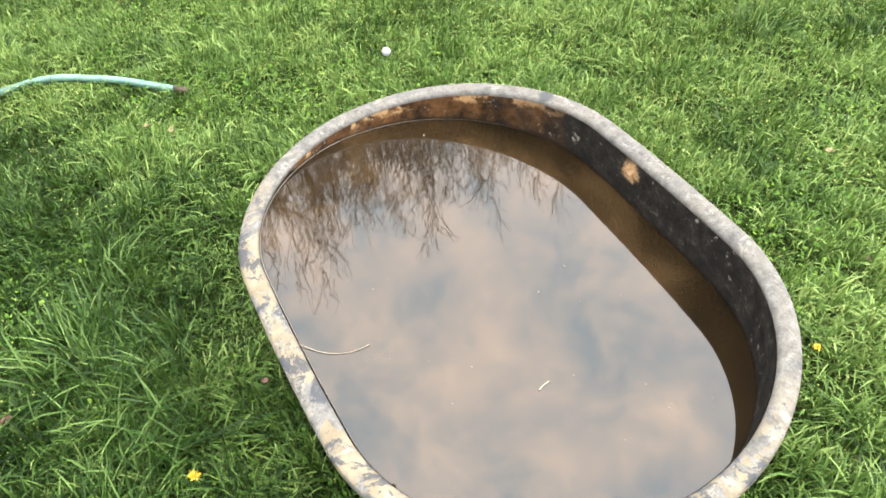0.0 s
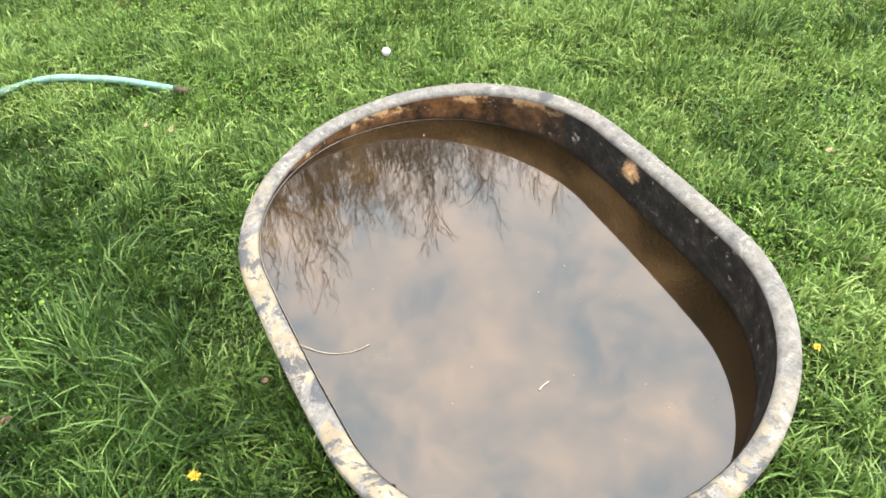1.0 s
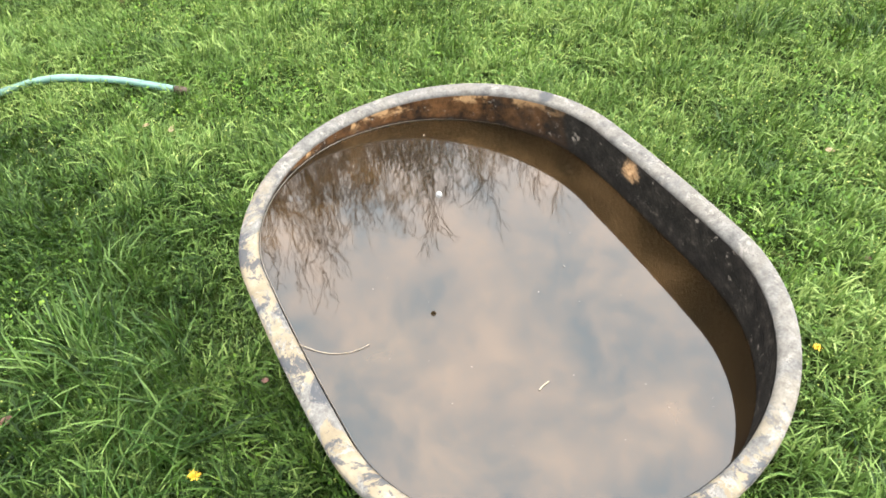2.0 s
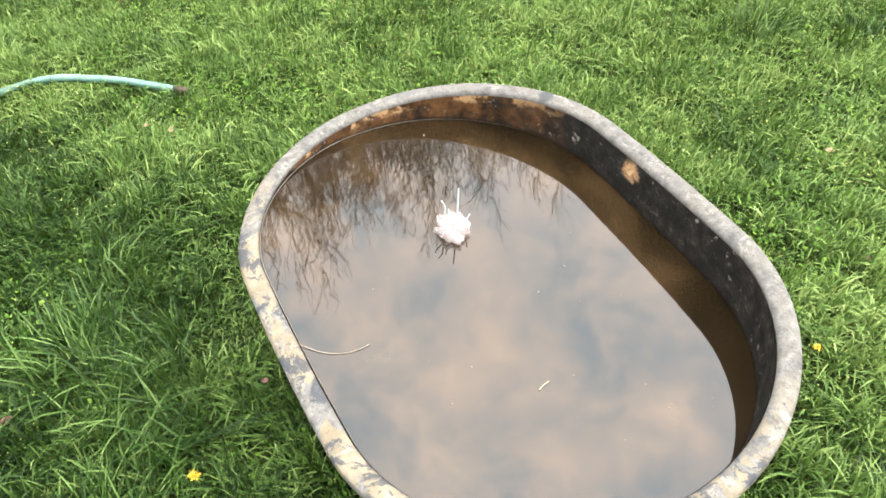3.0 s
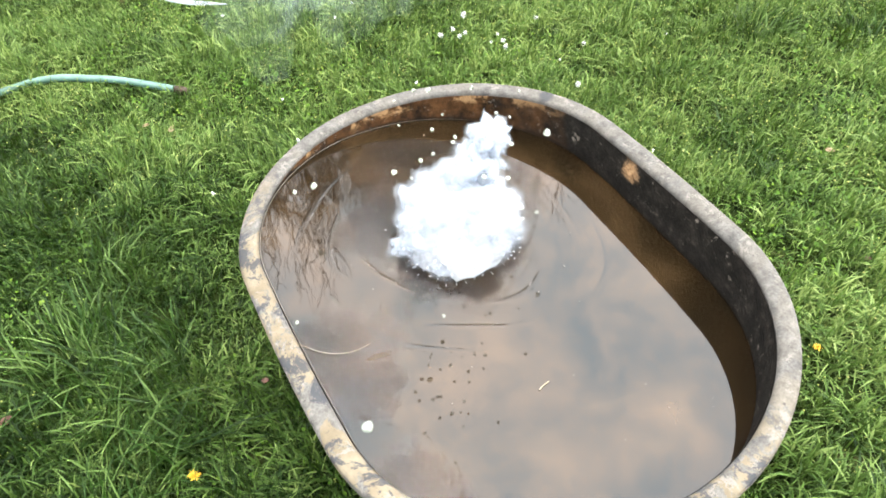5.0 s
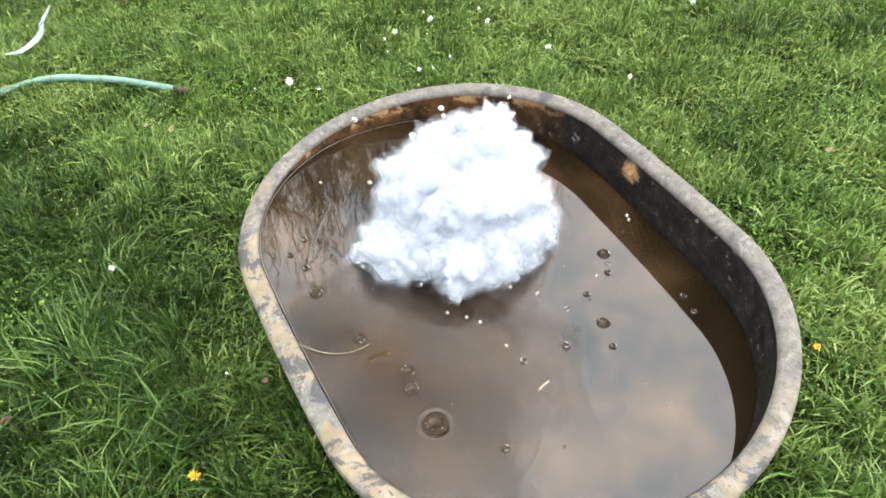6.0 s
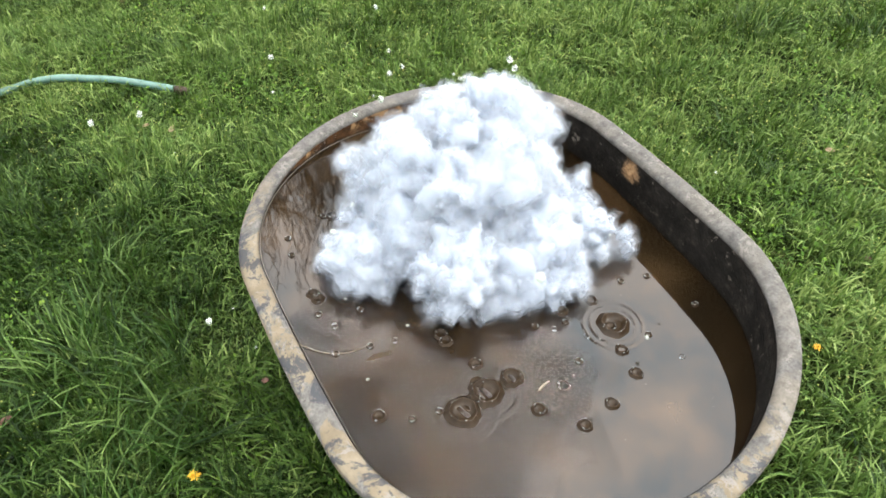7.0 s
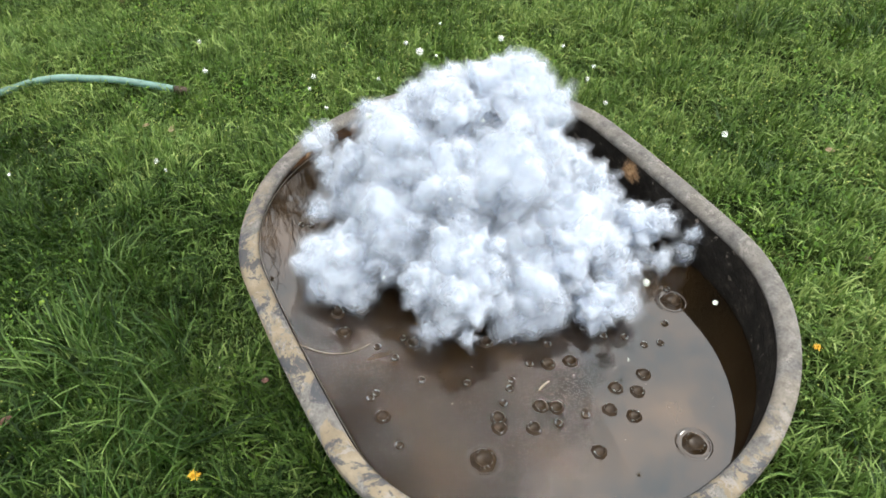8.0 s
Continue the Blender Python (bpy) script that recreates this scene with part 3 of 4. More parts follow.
def build_outer_grass():
    """The same lawn, sparser and broader, all round the stretch by the tank."""
    g = np.random.default_rng(808)
    n = 68000
    r, a = g.rayleigh(1.55, n), g.uniform(0, 2 * np.pi, n)
    x, y = -0.7 + r * np.cos(a), 0.1 + r * np.sin(a)
    keep, inside = ~in_oblong(x, y, 0.055), np.ones(n, bool)
    corners = ((-2.75, -0.85), (-0.21, -1.12), (0.75, 0.50), (-0.55, 2.0))
    for (ax, ay), (bx, by) in zip(corners, corners[1:] + corners[:1]):
        inside &= ((bx - ax) * (y - ay) - (by - ay) * (x - ax)) / math.hypot(bx - ax, by - ay) > -0.22
    keep &= ~inside
    x, y = x[keep], y[keep]
    n = len(x)
    h = (0.045 + 0.02 * wave_noise(x, y, 5.0, 3)).clip(0.025, 0.08) * g.uniform(0.6, 1.5, n)
    v, f = blades(x, y, lawn_z(x, y) - 0.003, h, g.uniform(0.006, 0.013, n), g.uniform(0, 6.28, n), np.abs(g.normal(0.7, 0.35, n)), g.normal(0, 0.7, n))
    ob = part("lawn_grass", mesh_of("lawn_grass", v, f, M["grass"]))
    tagged(ob, "green lawn grass spreading round the tank", "grass", kind="stuff")


build_outer_grass()

# ---------------------------------------------------------------- the blast
MOVES = []
RIGHT = Vector((0.4722, 0.8806, 0)).normalized()
AWAY = Vector((-0.862, 0.507, 0)).normalized()


def make_smoke(name, a, b, through_it=0.5):
    n = Nodes(name)
    c = n.ramp(n.noise(9, 4), (0.3, a), (0.7, b))
    n.set(Base_Color=c, Roughness=1.0, Specular_IOR_Level=0.0)
    tr = n.add("BsdfTranslucent", Color=c)
    mx = n.add("MixShader", Fac=through_it)
    n.t.links.new(n.bsdf.outputs[0], mx.inputs[1])
    n.t.links.new(tr.outputs[0], mx.inputs[2])
    n.t.links.new(mx.outputs[0], n.out.inputs["Surface"])
    return n.m


SMOKE_LO, SMOKE_HI = (0.525, 0.585, 0.665), (0.575, 0.635, 0.705)
M["smoke"] = make_smoke("white_smoke", SMOKE_LO, SMOKE_HI, 0.64)
M["foam"] = make_smoke("white_foam", (0.34, 0.37, 0.41), (0.52, 0.55, 0.58))
M["spray"] = make_smoke("white_spray", (0.40, 0.46, 0.48), (0.52, 0.58, 0.59), 0.66)
M["drop"] = Nodes("water_drop").set(Base_Color=(0.60, 0.66, 0.60), Roughness=0.10, IOR=1.33, Transmission_Weight=0.75).m


def flakes(centres, normals, sizes, g):
    """Small scattered three-sided specks."""
    n = len(centres)
    a = g.normal(size=(n, 3))
    a /= np.linalg.norm(a, axis=1)[:, None]
    b = g.normal(size=(n, 3))
    b -= a * (a * b).sum(1)[:, None]
    b /= np.linalg.norm(b, axis=1)[:, None]
    s = sizes[:, None]
    v = np.stack([centres + a * s, centres - 0.5 * a * s + 0.87 * b * s, centres - 0.5 * a * s - 0.87 * b * s], 1)
    return v.reshape(-1, 3), np.arange(3 * n).reshape(-1, 3), np.repeat(normals, 3, 0)


def make_veil(name, lo, hi, thick, grain=22.0, through_it=0.6):
    """Thin smoke: a torn veil that lets most light through."""
    n = Nodes(name)
    c = n.ramp(n.noise(9, 4), (0.3, lo), (0.7, hi))
    dif, tr, clear = n.add("BsdfDiffuse", Color=c), n.add("BsdfTranslucent", Color=c), n.add("BsdfTransparent")
    m1, m2 = n.add("MixShader", Fac=through_it), n.add("MixShader")
    n.t.links.new(dif.outputs[0], m1.inputs[1])
    n.t.links.new(tr.outputs[0], m1.inputs[2])
    n.put(m2.inputs[0], n.ramp(n.noise(grain, 5 if grain > 10 else 2, 0.6), (0.22 if thick > 0.4 else 0.40, 0.0), (0.78, thick)))
    n.t.links.new(clear.outputs[0], m2.inputs[1])
    n.t.links.new(m1.outputs[0], m2.inputs[2])
    n.t.links.new(m2.outputs[0], n.out.inputs["Surface"])
    return n.m


M["veil_a"], M["veil_b"], M["veil_c"] = (make_veil("smoke_veil", SMOKE_LO, SMOKE_HI, 0.85, 14.0), make_veil("thin_smoke_veil", SMOKE_LO, SMOKE_HI, 0.55, 14.0),
                                         make_veil("thinnest_smoke_veil", SMOKE_LO, SMOKE_HI, 0.30, 14.0))


M["froth"] = make_veil("pink_froth", (0.55, 0.47, 0.47), (0.62, 0.56, 0.56), 0.7)
M["haze_veil"] = make_veil("drifting_haze", (0.40, 0.53, 0.54), (0.48, 0.60, 0.61), 0.045, 7.0, 0.6)
M["mist"] = make_veil("white_mist", (0.50, 0.64, 0.66), (0.58, 0.70, 0.72), 0.065, 12.0, 0.6)
M["wisp"] = make_veil("smoke_wisp", (0.44, 0.49, 0.55), (0.52, 0.56, 0.60), 0.17)
# grey veil for the added unseen smoke that darkens the reflected sky
M["high_haze"] = make_veil("high_haze", (0.30, 0.32, 0.33), (0.36, 0.38, 0.39), 0.14, 2.4, 0.5)


def puff_mesh(seed, R, level, lump=0.55, mats=("smoke", "veil_a", "veil_b", "veil_c", "wisp"), scales=(0.86, 0.95, 1.02, 1.10, 1.20), count=0, fuzz=0.06, flake=0.014, fr0=1.3):
    """A billowing core wrapped in thinner and thinner torn shells."""
    g = np.random.default_rng(seed)
    off = Vector(g.uniform(-50, 50, 3))

    def ball(level):
        bm = bmesh.new()
        bmesh.ops.create_icosphere(bm, subdivisions=level, radius=1.0)
        bm.verts.index_update()
        out = [q.co.normalized() for q in bm.verts], np.array([[q.index for q in f.verts] for f in bm.faces])
        bm.free()
        return out

    def swell(d, octaves, o):
        s, amp, fr = 0.0, 1.0, fr0
        for _ in range(octaves):
            s += amp * (3.4 * abs(noise.noise(d * fr + o)) - 0.75)
            amp, fr = amp * 0.54, fr * 2.05
        return 0.66 + lump * 0.30 * s / 1.2
    V, F, slot = [], [], []
    base_at = 0
    for k, q in enumerate(scales):
        dirs, cf = ball(level if k in (1, 2, 3) else level - 1)
        o = off + Vector((0.03 * k, 0.02 * k, 0))
        V.append(np.array([d * swell(d, 4 + min(k, 1), o) * R * q for d in dirs]))
        F.append(cf + base_at)
        base_at += len(dirs)
        slot += [k] * len(cf)
    if count:
        pick = g.integers(0, len(dirs), count)
        base = V[-1][pick] * (0.97 + g.exponential(fuzz, count))[:, None]
        fv, ff, fn = flakes(base, base, R * flake * g.uniform(0.4, 1.2, count), g)
        F.append(ff + sum(len(q) for q in V))
        V.append(fv)
        slot += [len(scales) - 1] * count
    me = mesh_of("smoke", np.vstack(V), np.vstack(F), None, True)
    for k in mats:
        me.materials.append(M[k])
    me.polygons.foreach_set("material_index", np.array(slot, np.int32))
    return me


def steps(table, t):
    """A smooth value out of a table of (time, value)."""
    if t <= table[0][0]:
        return table[0][1]
    for (a, x), (b, y) in zip(table, table[1:]):
        if t <= b:
            return x + (y - x) * (t - a) / (b - a)
    return table[-1][1]


SPREAD = ((3.2, 0.03), (4.2, 0.04), (4.7, 0.08), (5.2, 0.22), (5.8, 0.40), (6.5, 0.67), (7.0, 0.80), (7.5, 0.90), (8.0, 1.0))
SINK = ((3.2, -0.165), (3.6, -0.12), (4.1, -0.09), (4.5, -0.055), (4.8, -0.03), (5.3, 0.0))


def build_smoke():
    meshes = [puff_mesh(40 + k, 0.134, 4) for k in range(4)] + [puff_mesh(60 + k, (0.096, 0.085, 0.074, 0.064)[k], 4, lump=0.75) for k in range(4)]
    tufts = [puff_mesh(70 + k, 0.026 + 0.006 * k, 3, lump=0.85, mats=("veil_a", "veil_b", "veil_c", "wisp"), scales=(0.6, 0.85, 1.1, 1.4)) for k in range(4)]
    g = random.Random(12)
    n = 84
    for i in range(n + 120):
        tuft = i >= n
        inner = i % 3 == 0 and not tuft
        az = i * 2.39996 + g.uniform(-0.25, 0.25)
        s = (i + 0.5) / n if not tuft else (i - n + 0.5) / 120
        el = math.asin(min(1, s ** 1.25)) * 0.96
        rho = (0.325 + g.uniform(-0.085, 0.025)) * (0.62 if inner else 1.0)
        if tuft:
            rho = 0.375 + g.uniform(-0.05, 0.035)
        flat = Vector((math.cos(az), math.sin(az), 0)) * math.cos(el) * rho
        side = flat.dot(RIGHT)
        fwd = -flat.dot(AWAY)
        flat += RIGHT * side * (0.06 if side < 0 else 0.43 if fwd > 0 else 0.28)
        if fwd > 0:
            flat -= AWAY * fwd * 0.24 * max(0.0, 1 - 2.2 * abs(side + 0.02) / rho)
            if side < 0:
                flat -= RIGHT * side * 0.22 * fwd / rho
        flat *= 0.90 + 0.04 * math.sin(3 * az + 1.0) + (0.14 * math.sin(7 * az) + 0.10 * math.sin(5 * az + 2.0)) * (0.4 if inner else 1.0)
        if el > 0.6:
            flat *= 0.78
        flat += AWAY * 0.05 * math.sin(el) + AWAY * 0.015
        if el < 0.25:
            flat *= 0.9
        flat += RIGHT * 0.015
        end = flat + Vector((0, 0, 0.035 + math.sin(el) * rho * 0.86))
        if side > 0.10 and el < 0.9:
            end.z *= 0.62
            end -= AWAY * 0.22 * (side - 0.10)
        big = g.random() < (0.75 if inner else 0.5 if el > 0.6 else 0.15)
        me = tufts[g.randrange(4)] if tuft else meshes[g.randrange(4) + (0 if big else 4)]
        ob = part("smoke_puff", me)
        tagged(ob, "billowing puff of dense white smoke over the water", "smoke", "puffs of the smoke cloud")
        r0, spin = Euler([g.uniform(0, 6.28) for _ in range(3)]).to_matrix().to_4x4(), Vector([g.gauss(0, 0.14) for _ in range(3)])
        lag = g.uniform(-0.10, 0.10)
        if el > 0.7:
            lag += 0.35
        elif side > 0.05:
            lag -= 0.25
        rows = []
        for t in (0.0, 3.2, 3.4, 3.8, 4.2, 4.5, 4.8, 5.2, 5.6, 6.0, 6.5, 7.0, 7.5, 8.0):
            k = steps(SPREAD, t + lag * min(1, max(0, (8.0 - t))))
            p = BLAST + end * k + Vector((0, 0, steps(SINK, t)))
            if t < 4.9:
                p = Vector((BLAST.x + end.x * k, BLAST.y + end.y * k, p.z))
            q = max(0.0, t - 3.2)
            rows.append((t, Matrix.Translation(p) @ Euler(spin * q).to_matrix().to_4x4() @ r0))
        MOVES.append((ob, rows))
    # the plume that climbs out of the mound first
    for k, (dx, up, back) in enumerate(((0.005, 0.06, 0.02), (0.02, 0.12, 0.03), (0.04, 0.18, 0.05), (0.065, 0.235, 0.065))):
        ob = part("smoke_puff", puff_mesh(80 + k, (0.105, 0.090, 0.074, 0.058)[k], 4, lump=0.8))
        tagged(ob, "billowing puff of dense white smoke over the water", "smoke", "puffs of the smoke cloud")
        e = RIGHT * dx + AWAY * back
        rows = []
        for t, q in ((0.0, -0.6), (3.6, -0.6), (4.1, 0.2), (4.5, 0.85), (5.0, 1.0), (5.8, 1.1), (6.5, 1.15), (8.0, 1.2)):
            rows.append((t, Matrix.Translation(BLAST + e * max(q, 0) + Vector((0, 0, up * q if q > 0 else -0.12))) @ pose(0, 0, 0, 20 * k, 30 * k, 10 * t)))
        MOVES.append((ob, rows))


def build_mound():
    """The seething white foam dome."""
    me = puff_mesh(92, 0.188, 5, lump=0.13, fr0=3.6, mats=("foam",), scales=(1.0,), count=6000)
    ob = part("foam_mound", me)
    tagged(ob, "round seething mound of white foam bursting through the water", "foam")
    rows = [(t, pose(BLAST.x + 0.014, BLAST.y - 0.008, WATER_Z + z, 0, 0, 6 * t)) for t, z in
            ((0.0, -0.16), (3.2, -0.16), (3.3, -0.055), (3.4, 0.004), (3.6, 0.012), (4.2, 0.005), (4.7, -0.01), (5.8, -0.03), (8.0, -0.05))]
    MOVES.append((ob, rows))
    # the collar of water pushed up round it
    n = 72
    rings, back = [], math.atan2(AWAY.y, AWAY.x)
    for r, z in ((0.118, -0.014), (0.126, -0.006), (0.136, 0.006), (0.147, 0.017), (0.157, 0.022), (0.168, 0.021), (0.184, 0.012), (0.205, 0.003), (0.225, -0.004)):
        row = []
        for k in range(n):
            t = 6.2832 * k / n
            high = 0.02 + 0.98 * (0.5 + 0.5 * math.cos(t - back)) ** 0.8
            q = r * (1 + 0.03 * math.sin(3 * t + 0.6) + 0.015 * math.sin(8 * t))
            row.append((q * math.cos(t), q * math.sin(t), z * (high if z > 0 else 1.0) * (1 + 0.10 * math.sin(5 * t))))
        rings.append(np.array(row))
    ob = part("water_collar", mesh_of("water_collar", *loft(rings), M["water"], True))
    tagged(ob, "raised ring of brown water round the foam mound", "water")
    rows = [(t, pose(BLAST.x, BLAST.y, WATER_Z + z)) for t, z in ((0.0, -0.04), (3.22, -0.04), (3.36, 0.0), (4.3, 0.0), (4.8, -0.006), (5.4, -0.04), (8.0, -0.04))]
    MOVES.append((ob, rows))


def build_ripples():
    """Waves that run out from the blast: rings of the surface that rise and fall in turn."""
    r0, step = 0.17, 0.034
    for k in range(15):
        ra = r0 + step * k
        n = 120
        prof = [(ra + step * u, (0.0006 if k < 6 else 0.0003) * math.sin(math.pi * u) ** 2) for u in np.linspace(0, 1, 9)]
        v, f, idx = [], [], {}
        a = np.linspace(0, 2 * np.pi, n, endpoint=False)
        ok = [bool(in_oblong(np.array(BLAST.x + (ra + step) * math.cos(t)), np.array(BLAST.y + (ra + step) * math.sin(t)), RIM_W - 0.006)) for t in a]
        for i, t in enumerate(a):
            for r, z in prof:
                w = r * (1 + 0.035 * math.sin(3 * t + 1) + 0.02 * math.sin(7 * t + 0.3 * k))
                v.append((w * math.cos(t), w * math.sin(t), z * (0.6 + 0.4 * math.sin(4 * t + 0.9 * k))))
        m = len(prof)
        for i in range(n):
            j = (i + 1) % n
            if ok[i] and ok[j]:
                f += [(i * m + u, i * m + u + 1, j * m + u + 1, j * m + u) for u in range(m - 1)]
        if not f:
            continue
        f = np.array(f)
        kept, f2 = np.unique(f, return_inverse=True)
        v, f = np.array(v)[kept], f2.reshape(f.shape)
        ob = part("water_ripple", mesh_of("water_ripple", v, f, M["water"], True))
        tagged(ob, "low round ripple running out over brown water", "water", "ripples round the blast")
        rows = [(0.0, pose(BLAST.x, BLAST.y, WATER_Z - 0.006)), (3.25, pose(BLAST.x, BLAST.y, WATER_Z - 0.006))]
        t = 3.35
        while t < 8.0:
            arrive = 3.3 + k * 0.035
            ph = 2 * math.pi * ((t - 3.3) * 0.8 - k * 0.5)
            amp = min(1.0, max(0.0, (t - arrive) * 5)) * max(0.30, 1 - 0.22 * (t - 3.3))
            rows.append((t, pose(BLAST.x, BLAST.y, WATER_Z - 0.0006 + 0.0006 * amp * (0.5 + 0.5 * math.cos(ph)))))
            t += 0.25
        rows.append((8.0, pose(BLAST.x, BLAST.y, WATER_Z - 0.0005)))
        MOVES.append((ob, rows))


def build_ball():
    bm = bmesh.new()
    bmesh.ops.create_icosphere(bm, subdivisions=3, radius=0.0066)
    for q in bm.verts:
        q.co *= 1 + 0.10 * noise.noise(q.co * 160) + 0.05 * noise.noise(q.co * 500)
    me = bpy.data.meshes.new("metal_lump")
    bm.to_mesh(me)
    bm.free()
    me.polygons.foreach_set("use_smooth", np.ones(len(me.polygons), bool))
    me.materials.append(plain("oxide_crust", (0.12, 0.13, 0.135), (0.18, 0.19, 0.19), 300, 0.6))
    ob = part("metal_lump", me)
    tagged(ob, "small whitish lump of metal falling into the tank", "lump")
    path = ((0.0, 0.035, -0.262, 0.905), (1.2, 0.035, -0.262, 0.905), (1.3, 0.024, -0.254, 0.879), (1.4, 0.008, -0.232, 0.825), (1.5, 0.0, -0.212, 0.775), (1.6, -0.033, -0.184, 0.712),
            (1.7, -0.047, -0.159, 0.652), (1.9, -0.090, -0.105, 0.515), (2.1, -0.135, -0.045, 0.355), (2.22, -0.160, -0.005, 0.245), (2.35, -0.163, 0.005, 0.205), (2.8, -0.163, 0.005, 0.20), (8.0, -0.163, 0.005, 0.20))
    MOVES.append((ob, [(t, pose(x, y, z, 60 * max(0, min(t, 2.3) - 1.2), 40 * max(0, min(t, 2.3) - 1.2), 0)) for t, x, y, z in path]))


def build_splash():
    """The first small splash: a clump of froth with thin arms of water."""
    g = random.Random(9)
    splash = tagged(new("splash"), "small white splash with thin arms of water", "splash")
    me = puff_mesh(33, 0.056, 4, lump=0.6, mats=("froth", "froth", "froth"), scales=(0.7, 0.9, 1.08))
    part("froth", me, splash)
    for dx, dy, up in ((-0.030, 0.01, 0.095), (-0.016, 0.0, 0.075), (0.006, 0.01, 0.125), (0.010, 0.0, 0.06), (0.030, -0.005, 0.055), (-0.04, 0.0, 0.06)):
        b = RIGHT * dx + AWAY * dy
        path = smooth_path([b * 0.3, b * 0.7 + Vector((g.gauss(0, 0.002), g.gauss(0, 0.002), up * 0.45)), b + Vector((g.gauss(0, 0.003), g.gauss(0, 0.003), up * 0.8)), b * 1.1 + Vector((0, 0, up))], 5)
        part("water_arm", mesh_of("water_arm", *tube(path, [0.0020 - 0.0010 * i / len(path) + 0.0006 * g.random() for i in range(len(path))], 6), M["spray"], True), splash)
    rows = [(t, pose(BLAST.x - 0.01, BLAST.y, WATER_Z + z, 0, 0, 5 * t)) for t, z in
            ((0.0, -0.15), (2.22, -0.15), (2.5, -0.06), (2.8, -0.012), (3.0, 0.0), (3.2, 0.022), (3.35, 0.03), (3.6, -0.15), (8.0, -0.15))]
    MOVES.append((splash, rows))


def flight(p0, v, g0, t0, floor, turn=(0, 0, 0), hide=0.10, step=0.1, aim=None, wind=0.0):
    """Rows of a thing thrown from under the water at t0 that falls back and sinks."""
    rot = aim or Matrix.Identity(4)
    down = Matrix.Translation(p0 - Vector((0, 0, hide))) @ rot
    rows = [(0.0, down), (round(t0 - 0.04, 3), down)]
    t, last = t0, None

    def place(q):
        high = max(0.0, q - 1.0 / v.z) if wind else 0.0
        return p0 + v * q + Vector((0, 0, -0.5 * g0 * q * q)) + (RIGHT * wind - AWAY * 0.2 * wind * v.z) * high
    while t < 8.0:
        q = t - t0
        p = place(q)
        lo = floor(p)
        if q > 0.15 and p.z < lo:
            p = Vector((p.x, p.y, lo - 0.035))
            rows.append((round(t, 3), Matrix.Translation(p) @ rot))
            last = p
            break
        rows.append((round(t, 3), Matrix.Translation(p) @ Euler(Vector(turn) * q).to_matrix().to_4x4() @ rot))
        last = p
        t += step if q < 1.0 else 0.3
    if rows[-1][0] < 7.97:
        q = 8.0 - t0
        end = last if last is not None else p0
        if t >= 8.0:
            end = place(q)
        rows.append((8.0, Matrix.Translation(end) @ rot))
    return rows


def support_z(p):
    """Height of the surface under a point: water in the tank, lawn outside."""
    if bool(in_oblong(np.array(p.x), np.array(p.y), RIM_W - 0.01)):
        return WATER_Z
    return ground_at(p.x, p.y)


def build_spray():
    """Clusters of streaks and drops that the burst throws straight up."""
    meshes = []
    for seed in range(5):
        g = np.random.default_rng(100 + seed)
        n = 230
        along, rad = g.normal(0, 0.62, n).clip(-1.5, 1.5), np.abs(g.normal(0, 1, n))
        a = g.uniform(0, 6.28, n)
        c = np.c_[0.017 * rad * np.cos(a), 0.017 * rad * np.sin(a), 0.062 * along]
        r, ln = g.uniform(0.0006, 0.0020, n), g.uniform(1.2, 5.0, n)
        oct_v = np.array(((1, 0, 0), (0, 1, 0), (-1, 0, 0), (0, -1, 0), (0, 0, 1), (0, 0, -1)), float)
        v = c[:, None] + oct_v[None] * np.stack([r, r, r * ln], 1)[:, None]
        f = np.array([(0, 1, 4), (1, 2, 4), (2, 3, 4), (3, 0, 4), (1, 0, 5), (2, 1, 5), (3, 2, 5), (0, 3, 5)])
        fv, ff, fn = flakes(np.c_[0.024 * g.normal(size=800), 0.024 * g.normal(size=800), 0.05 * g.normal(size=800).clip(-1.8, 1.8)], np.tile((0, 0, 1.0), (800, 1)), g.uniform(0.0005, 0.0014, 800), g)
        meshes.append(mesh_of("spray", np.vstack([v.reshape(-1, 3), fv]), np.vstack([(f[None] + 6 * np.arange(n)[:, None, None]).reshape(-1, 3), ff + 6 * n]), M["spray"], True))
    g = random.Random(4)
    for i in range(110):
        s = i / 110
        t0 = 3.22 + 0.58 * s ** 2.3
        speed = (5.2 - 4.4 * s ** 0.7) * g.uniform(0.5, 1.1) + 1.2
        wide = (0.27 if s < 0.3 else 0.12 if s < 0.6 else 0.055)
        if i >= 99:
            t0, speed, wide = g.uniform(3.78, 3.93), g.uniform(0.9, 1.5), 0.13
        if i < 40 and i % 2:
            continue
        d = (Vector((0, 0, 1)) + RIGHT * g.gauss(0, wide) + AWAY * g.gauss(-0.03, wide * 0.55)).normalized()
        ob = part("spray", meshes[i % 5])
        tagged(ob, "burst of white water spray thrown up from the tank", "spray", "spray of the blast")
        aim = d.to_track_quat("Z", "Y").to_matrix().to_4x4() @ pose(0, 0, 0, 0, 0, g.uniform(0, 360))
        start = BLAST + RIGHT * g.gauss(0, 0.02) + AWAY * g.gauss(0, 0.02)
        MOVES.append((ob, flight(start, d * speed, 6.0 if i >= 99 else 0.5, t0, lambda p, deep=(0.13 if i >= 99 else 0.02): support_z(p) - deep, hide=0.17, aim=aim, wind=6.0)))


